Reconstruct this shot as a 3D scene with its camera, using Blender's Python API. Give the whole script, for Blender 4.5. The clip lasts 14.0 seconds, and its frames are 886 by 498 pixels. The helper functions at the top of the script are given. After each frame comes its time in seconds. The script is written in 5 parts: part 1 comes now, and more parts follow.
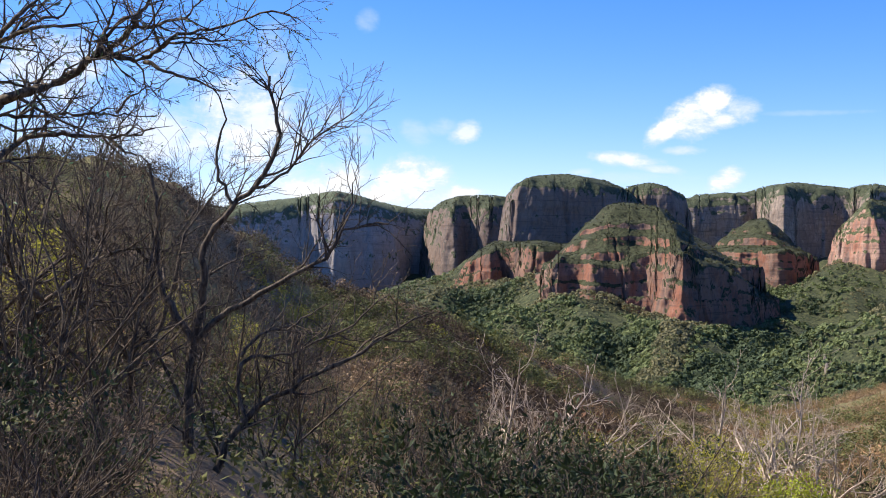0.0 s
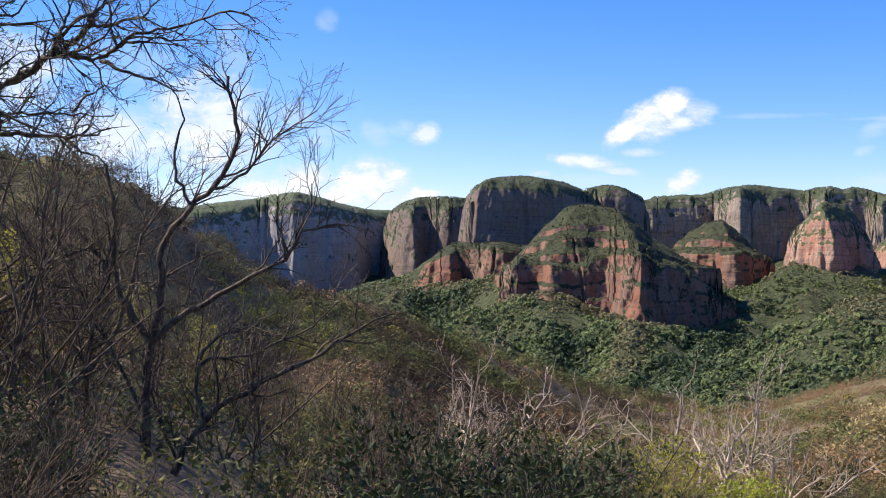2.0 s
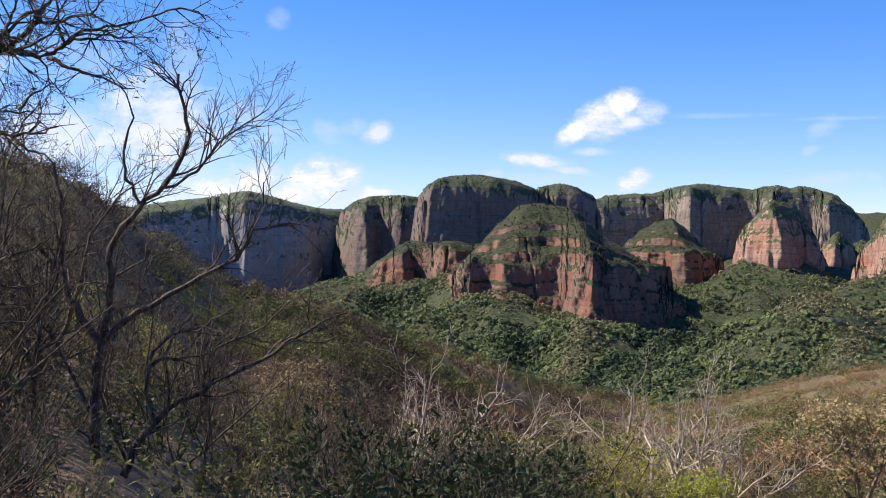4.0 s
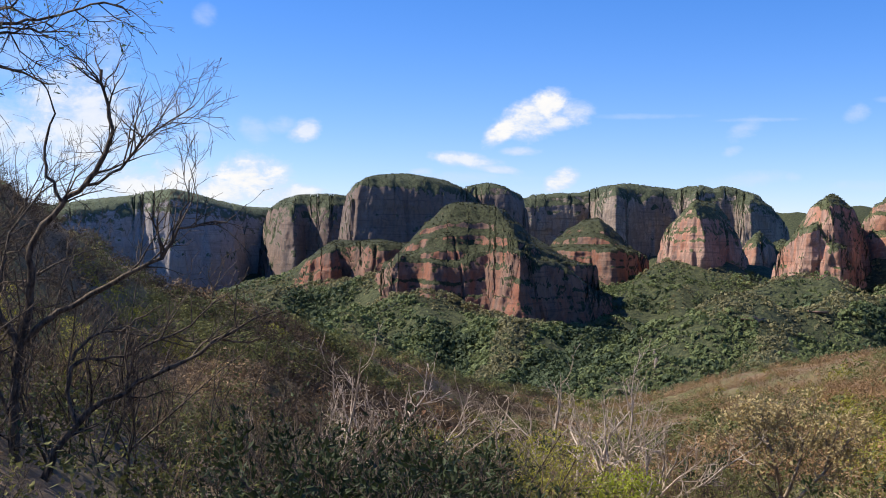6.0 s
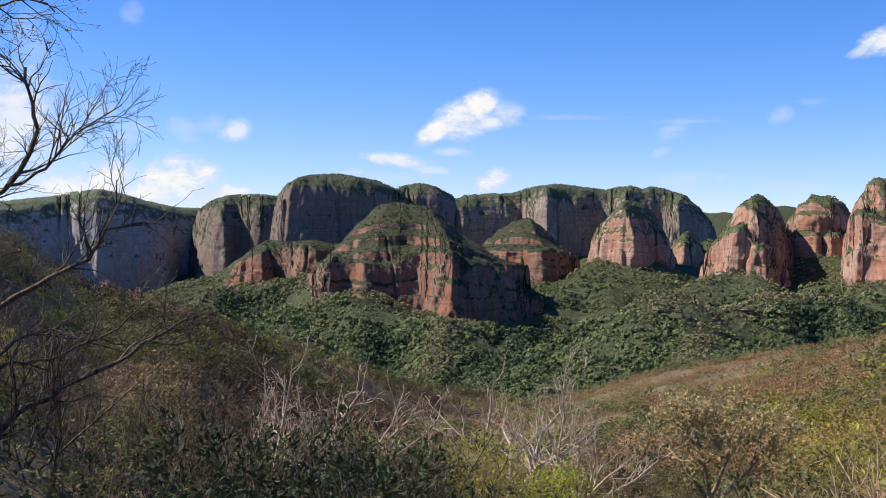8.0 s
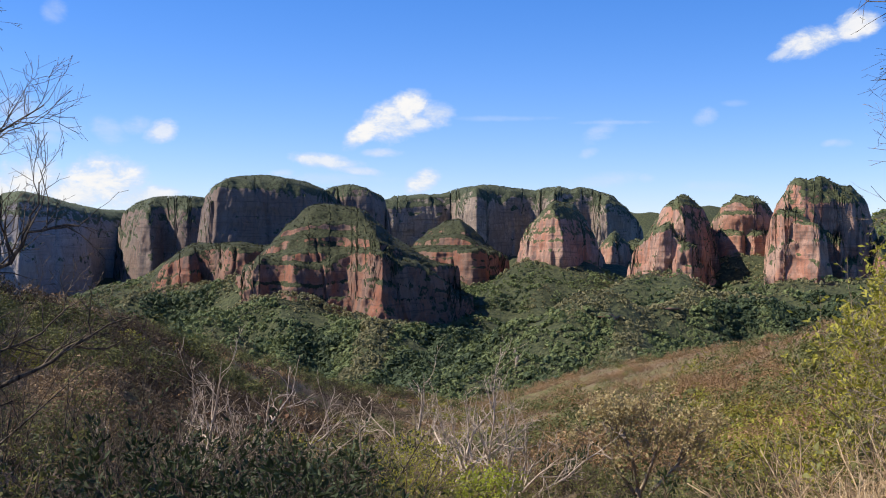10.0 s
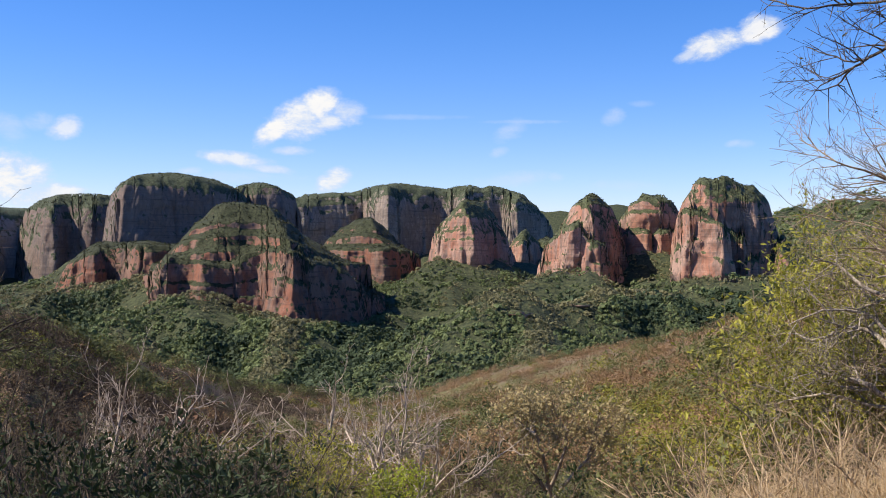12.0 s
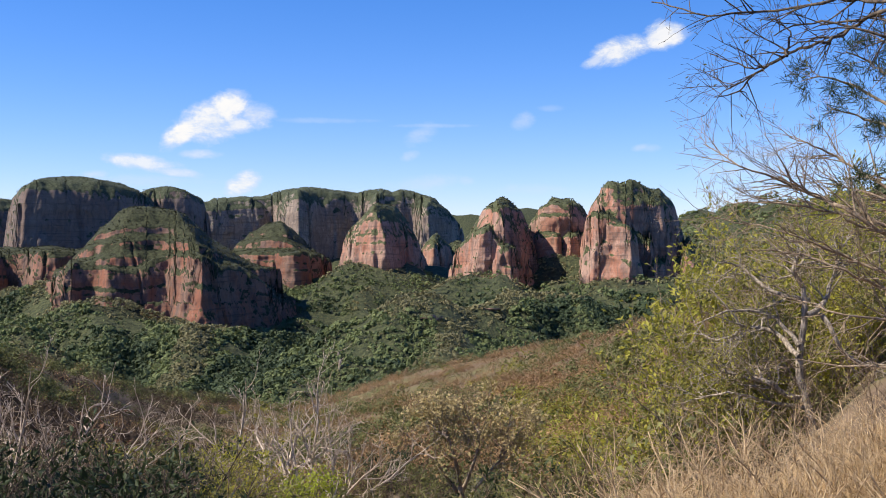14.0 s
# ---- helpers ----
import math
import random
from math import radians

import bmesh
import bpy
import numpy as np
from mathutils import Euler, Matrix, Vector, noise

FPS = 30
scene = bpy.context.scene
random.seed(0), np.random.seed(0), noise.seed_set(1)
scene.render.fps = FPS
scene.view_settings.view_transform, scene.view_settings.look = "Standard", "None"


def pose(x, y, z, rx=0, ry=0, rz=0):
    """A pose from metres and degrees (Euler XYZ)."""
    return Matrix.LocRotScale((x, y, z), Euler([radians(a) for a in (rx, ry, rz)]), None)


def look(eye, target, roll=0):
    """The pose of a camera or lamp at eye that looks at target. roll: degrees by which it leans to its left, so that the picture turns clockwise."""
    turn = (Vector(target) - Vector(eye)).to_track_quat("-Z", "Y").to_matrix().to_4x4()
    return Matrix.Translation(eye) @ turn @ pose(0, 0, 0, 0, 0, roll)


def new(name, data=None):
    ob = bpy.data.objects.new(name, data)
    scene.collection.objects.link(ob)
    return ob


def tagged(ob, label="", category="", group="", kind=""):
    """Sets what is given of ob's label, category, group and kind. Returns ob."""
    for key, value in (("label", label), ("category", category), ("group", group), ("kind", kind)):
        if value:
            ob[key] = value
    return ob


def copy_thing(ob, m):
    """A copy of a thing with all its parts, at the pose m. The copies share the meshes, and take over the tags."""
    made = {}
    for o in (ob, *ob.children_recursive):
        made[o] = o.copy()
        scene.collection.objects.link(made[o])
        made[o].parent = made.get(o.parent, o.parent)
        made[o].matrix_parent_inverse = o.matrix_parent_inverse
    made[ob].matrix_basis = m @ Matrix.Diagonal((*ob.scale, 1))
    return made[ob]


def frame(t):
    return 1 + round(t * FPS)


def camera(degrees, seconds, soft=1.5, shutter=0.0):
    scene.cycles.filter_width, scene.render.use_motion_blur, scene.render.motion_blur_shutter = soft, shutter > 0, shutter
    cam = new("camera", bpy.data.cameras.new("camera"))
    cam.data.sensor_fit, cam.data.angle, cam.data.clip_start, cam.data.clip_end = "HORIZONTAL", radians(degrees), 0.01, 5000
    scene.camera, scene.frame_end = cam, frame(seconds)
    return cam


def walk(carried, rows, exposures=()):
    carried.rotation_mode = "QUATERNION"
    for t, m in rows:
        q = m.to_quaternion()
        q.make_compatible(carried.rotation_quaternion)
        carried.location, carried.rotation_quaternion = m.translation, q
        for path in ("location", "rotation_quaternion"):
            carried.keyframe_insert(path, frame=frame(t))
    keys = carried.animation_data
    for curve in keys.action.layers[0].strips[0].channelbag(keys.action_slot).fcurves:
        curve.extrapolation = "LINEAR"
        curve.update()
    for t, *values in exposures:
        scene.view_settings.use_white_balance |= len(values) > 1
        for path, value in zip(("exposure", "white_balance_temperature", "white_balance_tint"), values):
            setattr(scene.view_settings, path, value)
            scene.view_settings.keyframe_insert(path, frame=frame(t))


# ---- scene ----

# ---------------------------------------------------------------- camera
cam = camera(43.0, 14.0, soft=1.0)
# seconds, yaw, pitch, roll: the camera turns where it stands, at eye height over the lookout
PATH = [(0.0, 0.0, 0.0, -0.87), (0.5, -0.44, 0.06, -0.78), (1.0, -0.89, 0.09, -0.81), (1.5, -1.44, 0.13, -0.8),
        (2.0, -2.05, 0.1, -0.9), (4.5, -5.52, 0.08, -0.79), (5.0, -6.73, 0.08, -0.85), (5.5, -7.43, 0.09, -0.84),
        (6.0, -8.12, 0.07, -0.81), (6.5, -8.86, 0.07, -0.77), (7.0, -9.77, 0.1, -0.74), (7.5, -10.88, 0.11, -0.74),
        (8.0, -11.57, 0.13, -0.63), (10.5, -16.38, 0.2, -0.27), (11.0, -17.68, 0.18, -0.27), (11.5, -18.67, 0.16, -0.2),
        (12.0, -19.64, 0.15, -0.17), (12.5, -21.33, 0.25, 0.02), (13.0, -22.07, 0.29, 0.08), (13.5, -23.18, 0.33, 0.15),
        (14.0, -24.15, 0.34, 0.13)]
walk(cam, [(t, pose(0, 0, 0, 90 + p, r, y)) for t, y, p, r in PATH],
     exposures=[(0.0, 0.90), (2.0, 0.84), (5.0, 0.70), (8.0, 0.63), (10.5, 0.62), (14.0, 0.66)])

# ---------------------------------------------------------------- sky and sun
SUN_AZ, SUN_EL = 76.0, 48.0   # degrees to the left of the +y axis, and up


def ang(az, d, el=0.0):
    """A place by bearing (left of +y), distance over the ground and elevation from eye level."""
    a = radians(az)
    return (-d * math.sin(a), d * math.cos(a), d * math.tan(radians(el)))


world = bpy.data.worlds.new("sky")
scene.world = world
world.use_nodes = True
wt = world.node_tree
wt.nodes.clear()


class Nodes:
    """Short hand for building a node tree."""

    def __init__(self, tree):
        self.t = tree

    def n(self, kind, **sets):
        node = self.t.nodes.new(kind)
        for k, v in sets.items():
            setattr(node, k, v)
        return node

    def put(self, sock, v):
        if v is None:
            return
        if isinstance(v, bpy.types.NodeSocket):
            self.t.links.new(v, sock)
        elif isinstance(v, (tuple, list)) and len(v) == 3 and sock.type == "RGBA":
            sock.default_value = (*v, 1)
        else:
            sock.default_value = v

    def math(self, op, a, b=None, c=None, clamp=False):
        m = self.n("ShaderNodeMath", operation=op, use_clamp=clamp)
        for i, v in enumerate((a, b, c)):
            self.put(m.inputs[i], v)
        return m.outputs[0]

    def vec(self, op, a, b=None):
        m = self.n("ShaderNodeVectorMath", operation=op)
        self.put(m.inputs[0], a)
        self.put(m.inputs[1], b)
        return m.outputs[0]

    def mix(self, f, a, b, blend="MIX"):
        m = self.n("ShaderNodeMix", data_type="RGBA", blend_type=blend)
        self.put(m.inputs[0], f)
        self.put(m.inputs[6], a)
        self.put(m.inputs[7], b)
        return m.outputs[2]

    def step(self, v, a, b, lo=0.0, hi=1.0, kind="SMOOTHSTEP"):
        m = self.n("ShaderNodeMapRange", interpolation_type=kind)
        for i, x in enumerate((v, a, b, lo, hi)):
            self.put(m.inputs[i], x)
        return m.outputs[0]

    def noise(self, co, scale, detail=4.0, rough=0.55, warp=0.0):
        m = self.n("ShaderNodeTexNoise")
        self.put(m.inputs["Vector"], co)
        m.inputs["Scale"].default_value = scale
        m.inputs["Detail"].default_value = detail
        m.inputs["Roughness"].default_value = rough
        m.inputs["Distortion"].default_value = warp
        return m.outputs[0]

    def scaled(self, co, s):
        return self.vec("MULTIPLY", co, s)


W = Nodes(wt)
sky = W.n("ShaderNodeTexSky", sky_type="NISHITA", sun_disc=False, sun_elevation=radians(SUN_EL),
          sun_rotation=radians(-SUN_AZ), altitude=1200.0, air_density=1.0, dust_density=0.6, ozone_density=4.0)
deep = W.n("ShaderNodeHueSaturation")
deep.inputs["Saturation"].default_value = 1.3
W.put(deep.inputs["Color"], W.mix(1.0, sky.outputs[0], (1.02, 0.935, 1.08), "MULTIPLY"))
# clouds: bearing, elevation, half width, half height (degrees), tilt (degrees), density
CLOUDS = [(-11.11, 6.08, 1.21, 0.55, 38, 1), (-12.54, 6.68, 1.61, 0.98, 12, 1), (-13.38, 7.45, 1.04, 0.69, 10, 1), (-14.72, 7.04, 0.98, 0.58, 0, 0.75), (-13.49, 6.46, 1.4, 0.48, 15, 0.9),
          (-14.12, 3.67, 0.92, 0.49, 25, 0.95), (-9.17, 4.61, 1.79, 0.37, -6, 0.85), (-11.9, 5.07, 1.04, 0.23, 0, 0.66), (-10.86, 4.17, 1.15, 0.23, -8, 0.66), (1.54, 3.47, 1.79, 1.21, 0, 1),
          (3.05, 2.78, 1.59, 0.81, 0, 0.95), (-0.49, 2.64, 1.73, 0.58, 0, 0.85), (5.06, 3.32, 1.5, 0.98, 0, 0.95), (7.1, 2.7, 2.31, 1.04, 0, 0.9), (1.43, 5.87, 0.86, 0.58, -30, 0.55),
          (0.05, 6.18, 0.92, 0.43, 5, 0.6), (-1.04, 5.97, 0.86, 0.55, 10, 0.8), (5.68, 6.71, 1.21, 0.69, 0, 0.6), (4.52, 5.41, 1.1, 0.35, 0, 0.45), (3.96, 11.43, 0.63, 0.52, 40, 0.4),
          (-7.06, 3.98, 0.63, 0.2, 0, 0.6), (9.68, 6.03, 3.17, 2.45, 0, 0.85), (14.33, 5.3, 3.17, 1.59, 0, 0.75), (19.35, 8.15, 2.59, 1.87, 0, 0.75), (19.57, 5.34, 3.17, 1.44, 0, 0.6),
          (13.3, 9.05, 2.59, 1.44, 0, 0.35), (8.61, 9.69, 0.98, 1.44, 0, 0.4), (-23.04, 6.13, 0.92, 0.49, 25, 0.6), (-23.72, 6.59, 2.02, 0.12, 0, 0.5), (-22.49, 5.07, 0.52, 0.26, 15, 0.65),
          (-28.23, 6.78, 0.58, 0.4, 15, 0.65), (-17.98, 6.83, 2.74, 0.14, 0, 0.3), (-23.06, 3.66, 1.73, 0.43, 5, 0.55), (-25.39, 3.79, 0.43, 0.23, 0, 0.4), (-29.74, 7.42, 0.72, 0.17, 0, 0.3),
          (-28.74, 3.36, 1.73, 0.29, 0, 0.35), (-33.15, 10.17, 1.44, 0.66, 14, 0.95), (-31.95, 9.77, 0.81, 0.26, 20, 0.7), (-35.23, 10.91, 0.98, 0.66, 12, 0.95), (-36.13, 10.96, 0.52, 0.23, 0, 0.5),
          (-34.21, 5.41, 0.46, 0.17, 10, 0.45), (-34.65, 5.35, 0.52, 0.2, 0, 0.4), (-39.51, 4.89, 2.02, 0.29, 3, 0.4), (-41.1, 5.2, 2.59, 0.4, 6, 0.3), (-40.31, 4.18, 3.46, 0.4, 0, 0.35),
          (-8.82, 3.72, 3.46, 0.29, 0, 0.4), (3.78, 5.94, 1.15, 0.29, 0, 0.4)]
co = W.n("ShaderNodeTexCoord").outputs["Generated"]
sx = W.n("ShaderNodeSeparateXYZ")
W.put(sx.inputs[0], co)
B_AZ = W.math("MULTIPLY", W.math("ARCTAN2", W.math("MULTIPLY", sx.outputs[0], -1.0), sx.outputs[1]), 180 / math.pi)
B_EL = W.math("MULTIPLY", W.math("ARCSINE", sx.outputs[2]), 180 / math.pi)
billow = W.math("SUBTRACT", W.noise(W.scaled(co, (1, 1, 1.5)), 34.0, 7, 0.66, 0.3), 0.5)
wisp = W.math("SUBTRACT", W.noise(W.scaled(co, (1, 1, 3.0)), 60.0, 5, 0.6), 0.5)
ragged = W.math("ADD", W.math("MULTIPLY", billow, 2.7), W.math("MULTIPLY", wisp, 1.0))
cover = None
for ca, ce, cw, ch, tilt, dens in CLOUDS:
    cw, ch = 1.08 * cw, 1.1 * ch
    da, de = W.math("SUBTRACT", B_AZ, ca), W.math("SUBTRACT", B_EL, ce)
    ct, st = math.cos(radians(tilt)), math.sin(radians(tilt))
    u = W.math("MULTIPLY_ADD", da, ct / cw, W.math("MULTIPLY", de, -st / cw))
    v = W.math("MULTIPLY_ADD", da, st / ch, W.math("MULTIPLY", de, ct / ch))
    q = W.math("SUBTRACT", 1.25, W.math("ADD", W.math("MULTIPLY", u, u), W.math("MULTIPLY", v, v)))
    puff = W.math("MULTIPLY", W.step(W.math("ADD", q, ragged), -0.1, 1.3 if dens > 0.65 else 2.2), dens)
    cover = puff if cover is None else W.math("MAXIMUM", cover, puff)
white = W.mix(W.step(W.math("ADD", cover, billow), 0.4, 1.15), (0.72, 0.80, 0.93), (1.0, 0.985, 0.97))
bg = W.n("ShaderNodeBackground")
bg2 = W.n("ShaderNodeBackground")
bg.inputs[1].default_value, bg2.inputs[1].default_value = 0.107, 0.63
W.put(bg.inputs[0], deep.outputs[0])
W.put(bg2.inputs[0], white)
mixed = W.n("ShaderNodeMixShader")
W.put(mixed.inputs[0], cover)
wt.links.new(bg.outputs[0], mixed.inputs[1])
wt.links.new(bg2.outputs[0], mixed.inputs[2])
wt.links.new(mixed.outputs[0], W.n("ShaderNodeOutputWorld").inputs[0])

sun = new("sun", bpy.data.lights.new("sun", "SUN"))
sun.data.energy, sun.data.angle, sun.data.color = 5.0, radians(0.53), (1.0, 0.89, 0.76)
sun.matrix_world = look(ang(SUN_AZ, 300, SUN_EL), (0, 0, 0))

# ---------------------------------------------------------------- noise on arrays


def lattice(ix, iy, iz, seed):
    h = (ix.astype(np.int64) * 374761393 + iy.astype(np.int64) * 668265263 + iz.astype(np.int64) * 2147483647 + seed * 974634777) & 0xFFFFFFFF
    h = ((h ^ (h >> 13)) * 1274126177) & 0xFFFFFFFF
    h = ((h ^ (h >> 16)) * 2246822519) & 0xFFFFFFFF
    return ((h ^ (h >> 15)) & 0xFFFF) / 32767.5 - 1.0


def vnoise(x, y, z=None, seed=0):
    x, y = np.asarray(x, float), np.asarray(y, float)
    z = np.zeros_like(x) if z is None else np.asarray(z, float)
    x, y, z = np.broadcast_arrays(x, y, z)
    xi, yi, zi = np.floor(x), np.floor(y), np.floor(z)
    fx, fy, fz = (v * v * (3 - 2 * v) for v in (x - xi, y - yi, z - zi))
    out = 0
    for a in (0, 1):
        for b in (0, 1):
            for c in (0, 1):
                out = out + lattice(xi + a, yi + b, zi + c, seed) * (fx if a else 1 - fx) * (fy if b else 1 - fy) * (fz if c else 1 - fz)
    return out


def fbm(x, y, z=None, octaves=4, seed=0, gain=0.5):
    total, amp = 0.0, 1.0
    for o in range(octaves):
        k = 2.0 ** o
        total = total + amp * vnoise(np.asarray(x) * k, np.asarray(y) * k, None if z is None else np.asarray(z) * k, seed + o)
        amp *= gain
    return total


def grid_mesh(name, verts, quads, smooth=True):
    me = bpy.data.meshes.new(name)
    verts, quads = np.asarray(verts, np.float32), np.asarray(quads, np.int32)
    k = quads.shape[1]
    me.vertices.add(len(verts))
    me.vertices.foreach_set("co", verts.ravel())
    me.loops.add(quads.size)
    me.loops.foreach_set("vertex_index", quads.ravel())
    me.polygons.add(len(quads))
    me.polygons.foreach_set("loop_start", np.arange(0, quads.size, k, dtype=np.int32))
    me.polygons.foreach_set("use_smooth", np.full(len(quads), smooth))
    me.update(calc_edges=True)
    return me


def attribute(me, name, values):
    a = me.attributes.new(name, "FLOAT", "POINT")
    a.data.foreach_set("value", np.asarray(values, np.float32))


# ---------------------------------------------------------------- materials


def material(name, rough=0.85):
    m = bpy.data.materials.new(name)
    m.use_nodes = True
    t = Nodes(m.node_tree)
    b = m.node_tree.nodes["Principled BSDF"]
    b.inputs["Roughness"].default_value = rough
    b.inputs["Specular IOR Level"].default_value = 0.25
    return m, t, b


def bump(t, b, height, strength=0.5, dist=0.5):
    n = t.n("ShaderNodeBump")
    n.inputs["Strength"].default_value = strength
    n.inputs["Distance"].default_value = dist
    t.put(n.inputs["Height"], height)
    t.put(b.inputs["Normal"], n.outputs[0])


def rock_material(name, red, pale, grey, green):
    """Sandstone in flutes and beds: iron red, pale washed faces, dark varnish streaks; scrub where it lies flat enough."""
    m, t, b = material(name, 0.92)
    geo = t.n("ShaderNodeNewGeometry")
    p = geo.outputs["Position"]
    warp = t.n("ShaderNodeVectorMath", operation="MULTIPLY_ADD")
    t.put(warp.inputs[0], t.noise(p, 0.035, 3, 0.5))
    warp.inputs[1].default_value = (26, 26, 26)
    t.put(warp.inputs[2], p)
    q = warp.outputs[0]
    streak = t.noise(t.scaled(q, (0.085, 0.085, 0.012)), 1.0, 5, 0.6)
    stripe = t.noise(t.scaled(q, (0.24, 0.24, 0.022)), 1.0, 4, 0.6)
    fine = t.noise(t.scaled(q, (0.55, 0.55, 0.09)), 1.0, 4, 0.6)
    big = t.noise(p, 0.016, 4, 0.55)
    bed = t.noise(t.scaled(q, (0.010, 0.010, 0.14)), 1.0, 4, 0.6)
    seam = t.noise(t.scaled(p, (0.012, 0.012, 0.42)), 1.0, 3, 0.6)
    blotch = t.noise(q, 0.07, 5, 0.65)
    c = t.mix(t.step(big, 0.40, 0.62), red, pale)
    c = t.mix(t.step(blotch, 0.50, 0.66, 0, 0.6), c, tuple(v * 1.22 for v in pale))
    c = t.mix(t.step(bed, 0.5, 0.68, 0, 0.55), c, tuple(v * 0.68 for v in red))
    c = t.mix(t.step(streak, 0.48, 0.66, 0, 0.75), c, grey)
    c = t.mix(t.step(stripe, 0.5, 0.62, 0, 0.6), c, tuple(v * 0.75 for v in grey))
    c = t.mix(t.step(seam, 0.57, 0.66, 0, 0.5), c, tuple(v * 0.5 for v in grey))
    c = t.mix(t.step(fine, 0.55, 0.78, 0, 0.4), c, tuple(v * 0.6 for v in grey))
    sep = t.n("ShaderNodeSeparateXYZ")
    t.put(sep.inputs[0], geo.outputs["Normal"])
    patch = t.noise(p, 0.11, 6, 0.7)
    grown = t.math("ADD", sep.outputs[2], t.math("MULTIPLY", t.math("SUBTRACT", patch, 0.5), 1.1))
    leaf = t.mix(t.step(t.noise(p, 0.33, 4, 0.75), 0.35, 0.65), tuple(v * 0.55 for v in green), tuple(v * 1.7 for v in green))
    c = t.mix(t.step(grown, 0.36, 0.50), c, leaf)
    t.put(b.inputs["Base Color"], c)
    bump(t, b, t.math("ADD", t.math("ADD", streak, stripe), t.math("ADD", t.math("ADD", fine, seam), t.math("ADD", bed, blotch))), 0.4, 1.2)
    return m


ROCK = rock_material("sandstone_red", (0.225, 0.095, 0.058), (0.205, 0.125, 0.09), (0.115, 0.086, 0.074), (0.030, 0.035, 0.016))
# lighter, pinker sandstone; part of the lift stands for sun on the right-hand towers
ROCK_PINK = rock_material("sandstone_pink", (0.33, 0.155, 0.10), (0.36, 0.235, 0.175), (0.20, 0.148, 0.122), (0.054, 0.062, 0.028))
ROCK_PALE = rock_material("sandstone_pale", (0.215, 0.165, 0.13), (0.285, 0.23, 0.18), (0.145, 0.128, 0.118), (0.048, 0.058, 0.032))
# haze over the far massif is put into these raised greys
ROCK_FAR = rock_material("sandstone_haze_grey", (0.30, 0.265, 0.25), (0.34, 0.315, 0.30), (0.265, 0.25, 0.25), (0.068, 0.085, 0.050))
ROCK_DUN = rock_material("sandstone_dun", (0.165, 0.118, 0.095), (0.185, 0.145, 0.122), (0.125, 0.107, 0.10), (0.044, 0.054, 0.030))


def ground_material():
    m, t, b = material("dry_hillside_soil", 0.95)
    geo = t.n("ShaderNodeNewGeometry")
    p = geo.outputs["Position"]
    dry = t.n("ShaderNodeAttribute", attribute_name="dry").outputs["Fac"]
    n1, n2 = t.noise(p, 0.05, 5, 0.6), t.noise(p, 0.9, 5, 0.65)
    soil = t.mix(n2, (0.075, 0.053, 0.032), (0.215, 0.152, 0.092))
    grass = t.mix(n2, (0.065, 0.066, 0.026), (0.19, 0.165, 0.068))
    dryc = t.mix(t.step(n1, 0.42, 0.6), soil, grass)
    n3 = t.noise(p, 0.16, 4, 0.7)
    wood = t.mix(t.step(n3, 0.35, 0.68), (0.024, 0.032, 0.014), (0.075, 0.085, 0.036))
    t.put(b.inputs["Base Color"], t.mix(dry, wood, dryc))
    bump(t, b, t.math("ADD", t.math("MULTIPLY", n2, 0.15), t.math("MULTIPLY", n3, t.math("SUBTRACT", 2.2, t.math("MULTIPLY", dry, 2.1)))), 0.9, 2.0)
    return m


GROUND = ground_material()


def leaf_material(name, dark, light, rough=0.7, glow=0.25, patch=0.35, clump=0.0):
    m, t, b = material(name, rough)
    geo = t.n("ShaderNodeNewGeometry")
    r = geo.outputs["Random Per Island"]
    tone = t.step(t.noise(geo.outputs["Position"], patch, 2, 0.5), 0.3, 0.7)
    mottle = 0.2 if clump else 0.4
    c = t.mix(t.math("MULTIPLY_ADD", r, mottle, t.math("MULTIPLY", tone, 1 - mottle)), dark, light)
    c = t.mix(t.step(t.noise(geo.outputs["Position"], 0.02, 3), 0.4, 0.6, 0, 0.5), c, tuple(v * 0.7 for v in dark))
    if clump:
        # one noise both darkens the colour and sinks the bump between leaf clumps
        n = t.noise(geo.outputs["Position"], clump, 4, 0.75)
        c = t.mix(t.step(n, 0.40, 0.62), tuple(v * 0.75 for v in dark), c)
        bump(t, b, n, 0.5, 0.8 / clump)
    t.put(b.inputs["Base Color"], c)
    tr = t.n("ShaderNodeBsdfTranslucent")
    t.put(tr.inputs[0], c)
    mx = t.n("ShaderNodeMixShader")
    mx.inputs[0].default_value = glow
    m.node_tree.links.new(b.outputs[0], mx.inputs[1])
    m.node_tree.links.new(tr.outputs[0], mx.inputs[2])
    m.node_tree.links.new(mx.outputs[0], m.node_tree.nodes["Material Output"].inputs[0])
    return m


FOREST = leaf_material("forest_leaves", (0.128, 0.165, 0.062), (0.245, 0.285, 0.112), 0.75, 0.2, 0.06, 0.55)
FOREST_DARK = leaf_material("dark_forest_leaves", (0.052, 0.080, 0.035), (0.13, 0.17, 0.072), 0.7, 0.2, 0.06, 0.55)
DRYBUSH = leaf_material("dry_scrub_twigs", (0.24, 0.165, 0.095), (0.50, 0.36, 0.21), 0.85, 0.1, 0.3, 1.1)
# darker copy of the dry twigs; shade of hollow and left hillside is in it
DRYTWIG = leaf_material("dry_twigs_shade_dark", (0.045, 0.032, 0.021), (0.128, 0.090, 0.057), 0.85, 0.1)
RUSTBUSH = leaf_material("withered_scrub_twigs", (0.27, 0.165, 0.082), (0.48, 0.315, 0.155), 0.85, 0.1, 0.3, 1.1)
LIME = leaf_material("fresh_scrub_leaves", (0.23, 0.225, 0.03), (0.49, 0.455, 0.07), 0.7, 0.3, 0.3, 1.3)
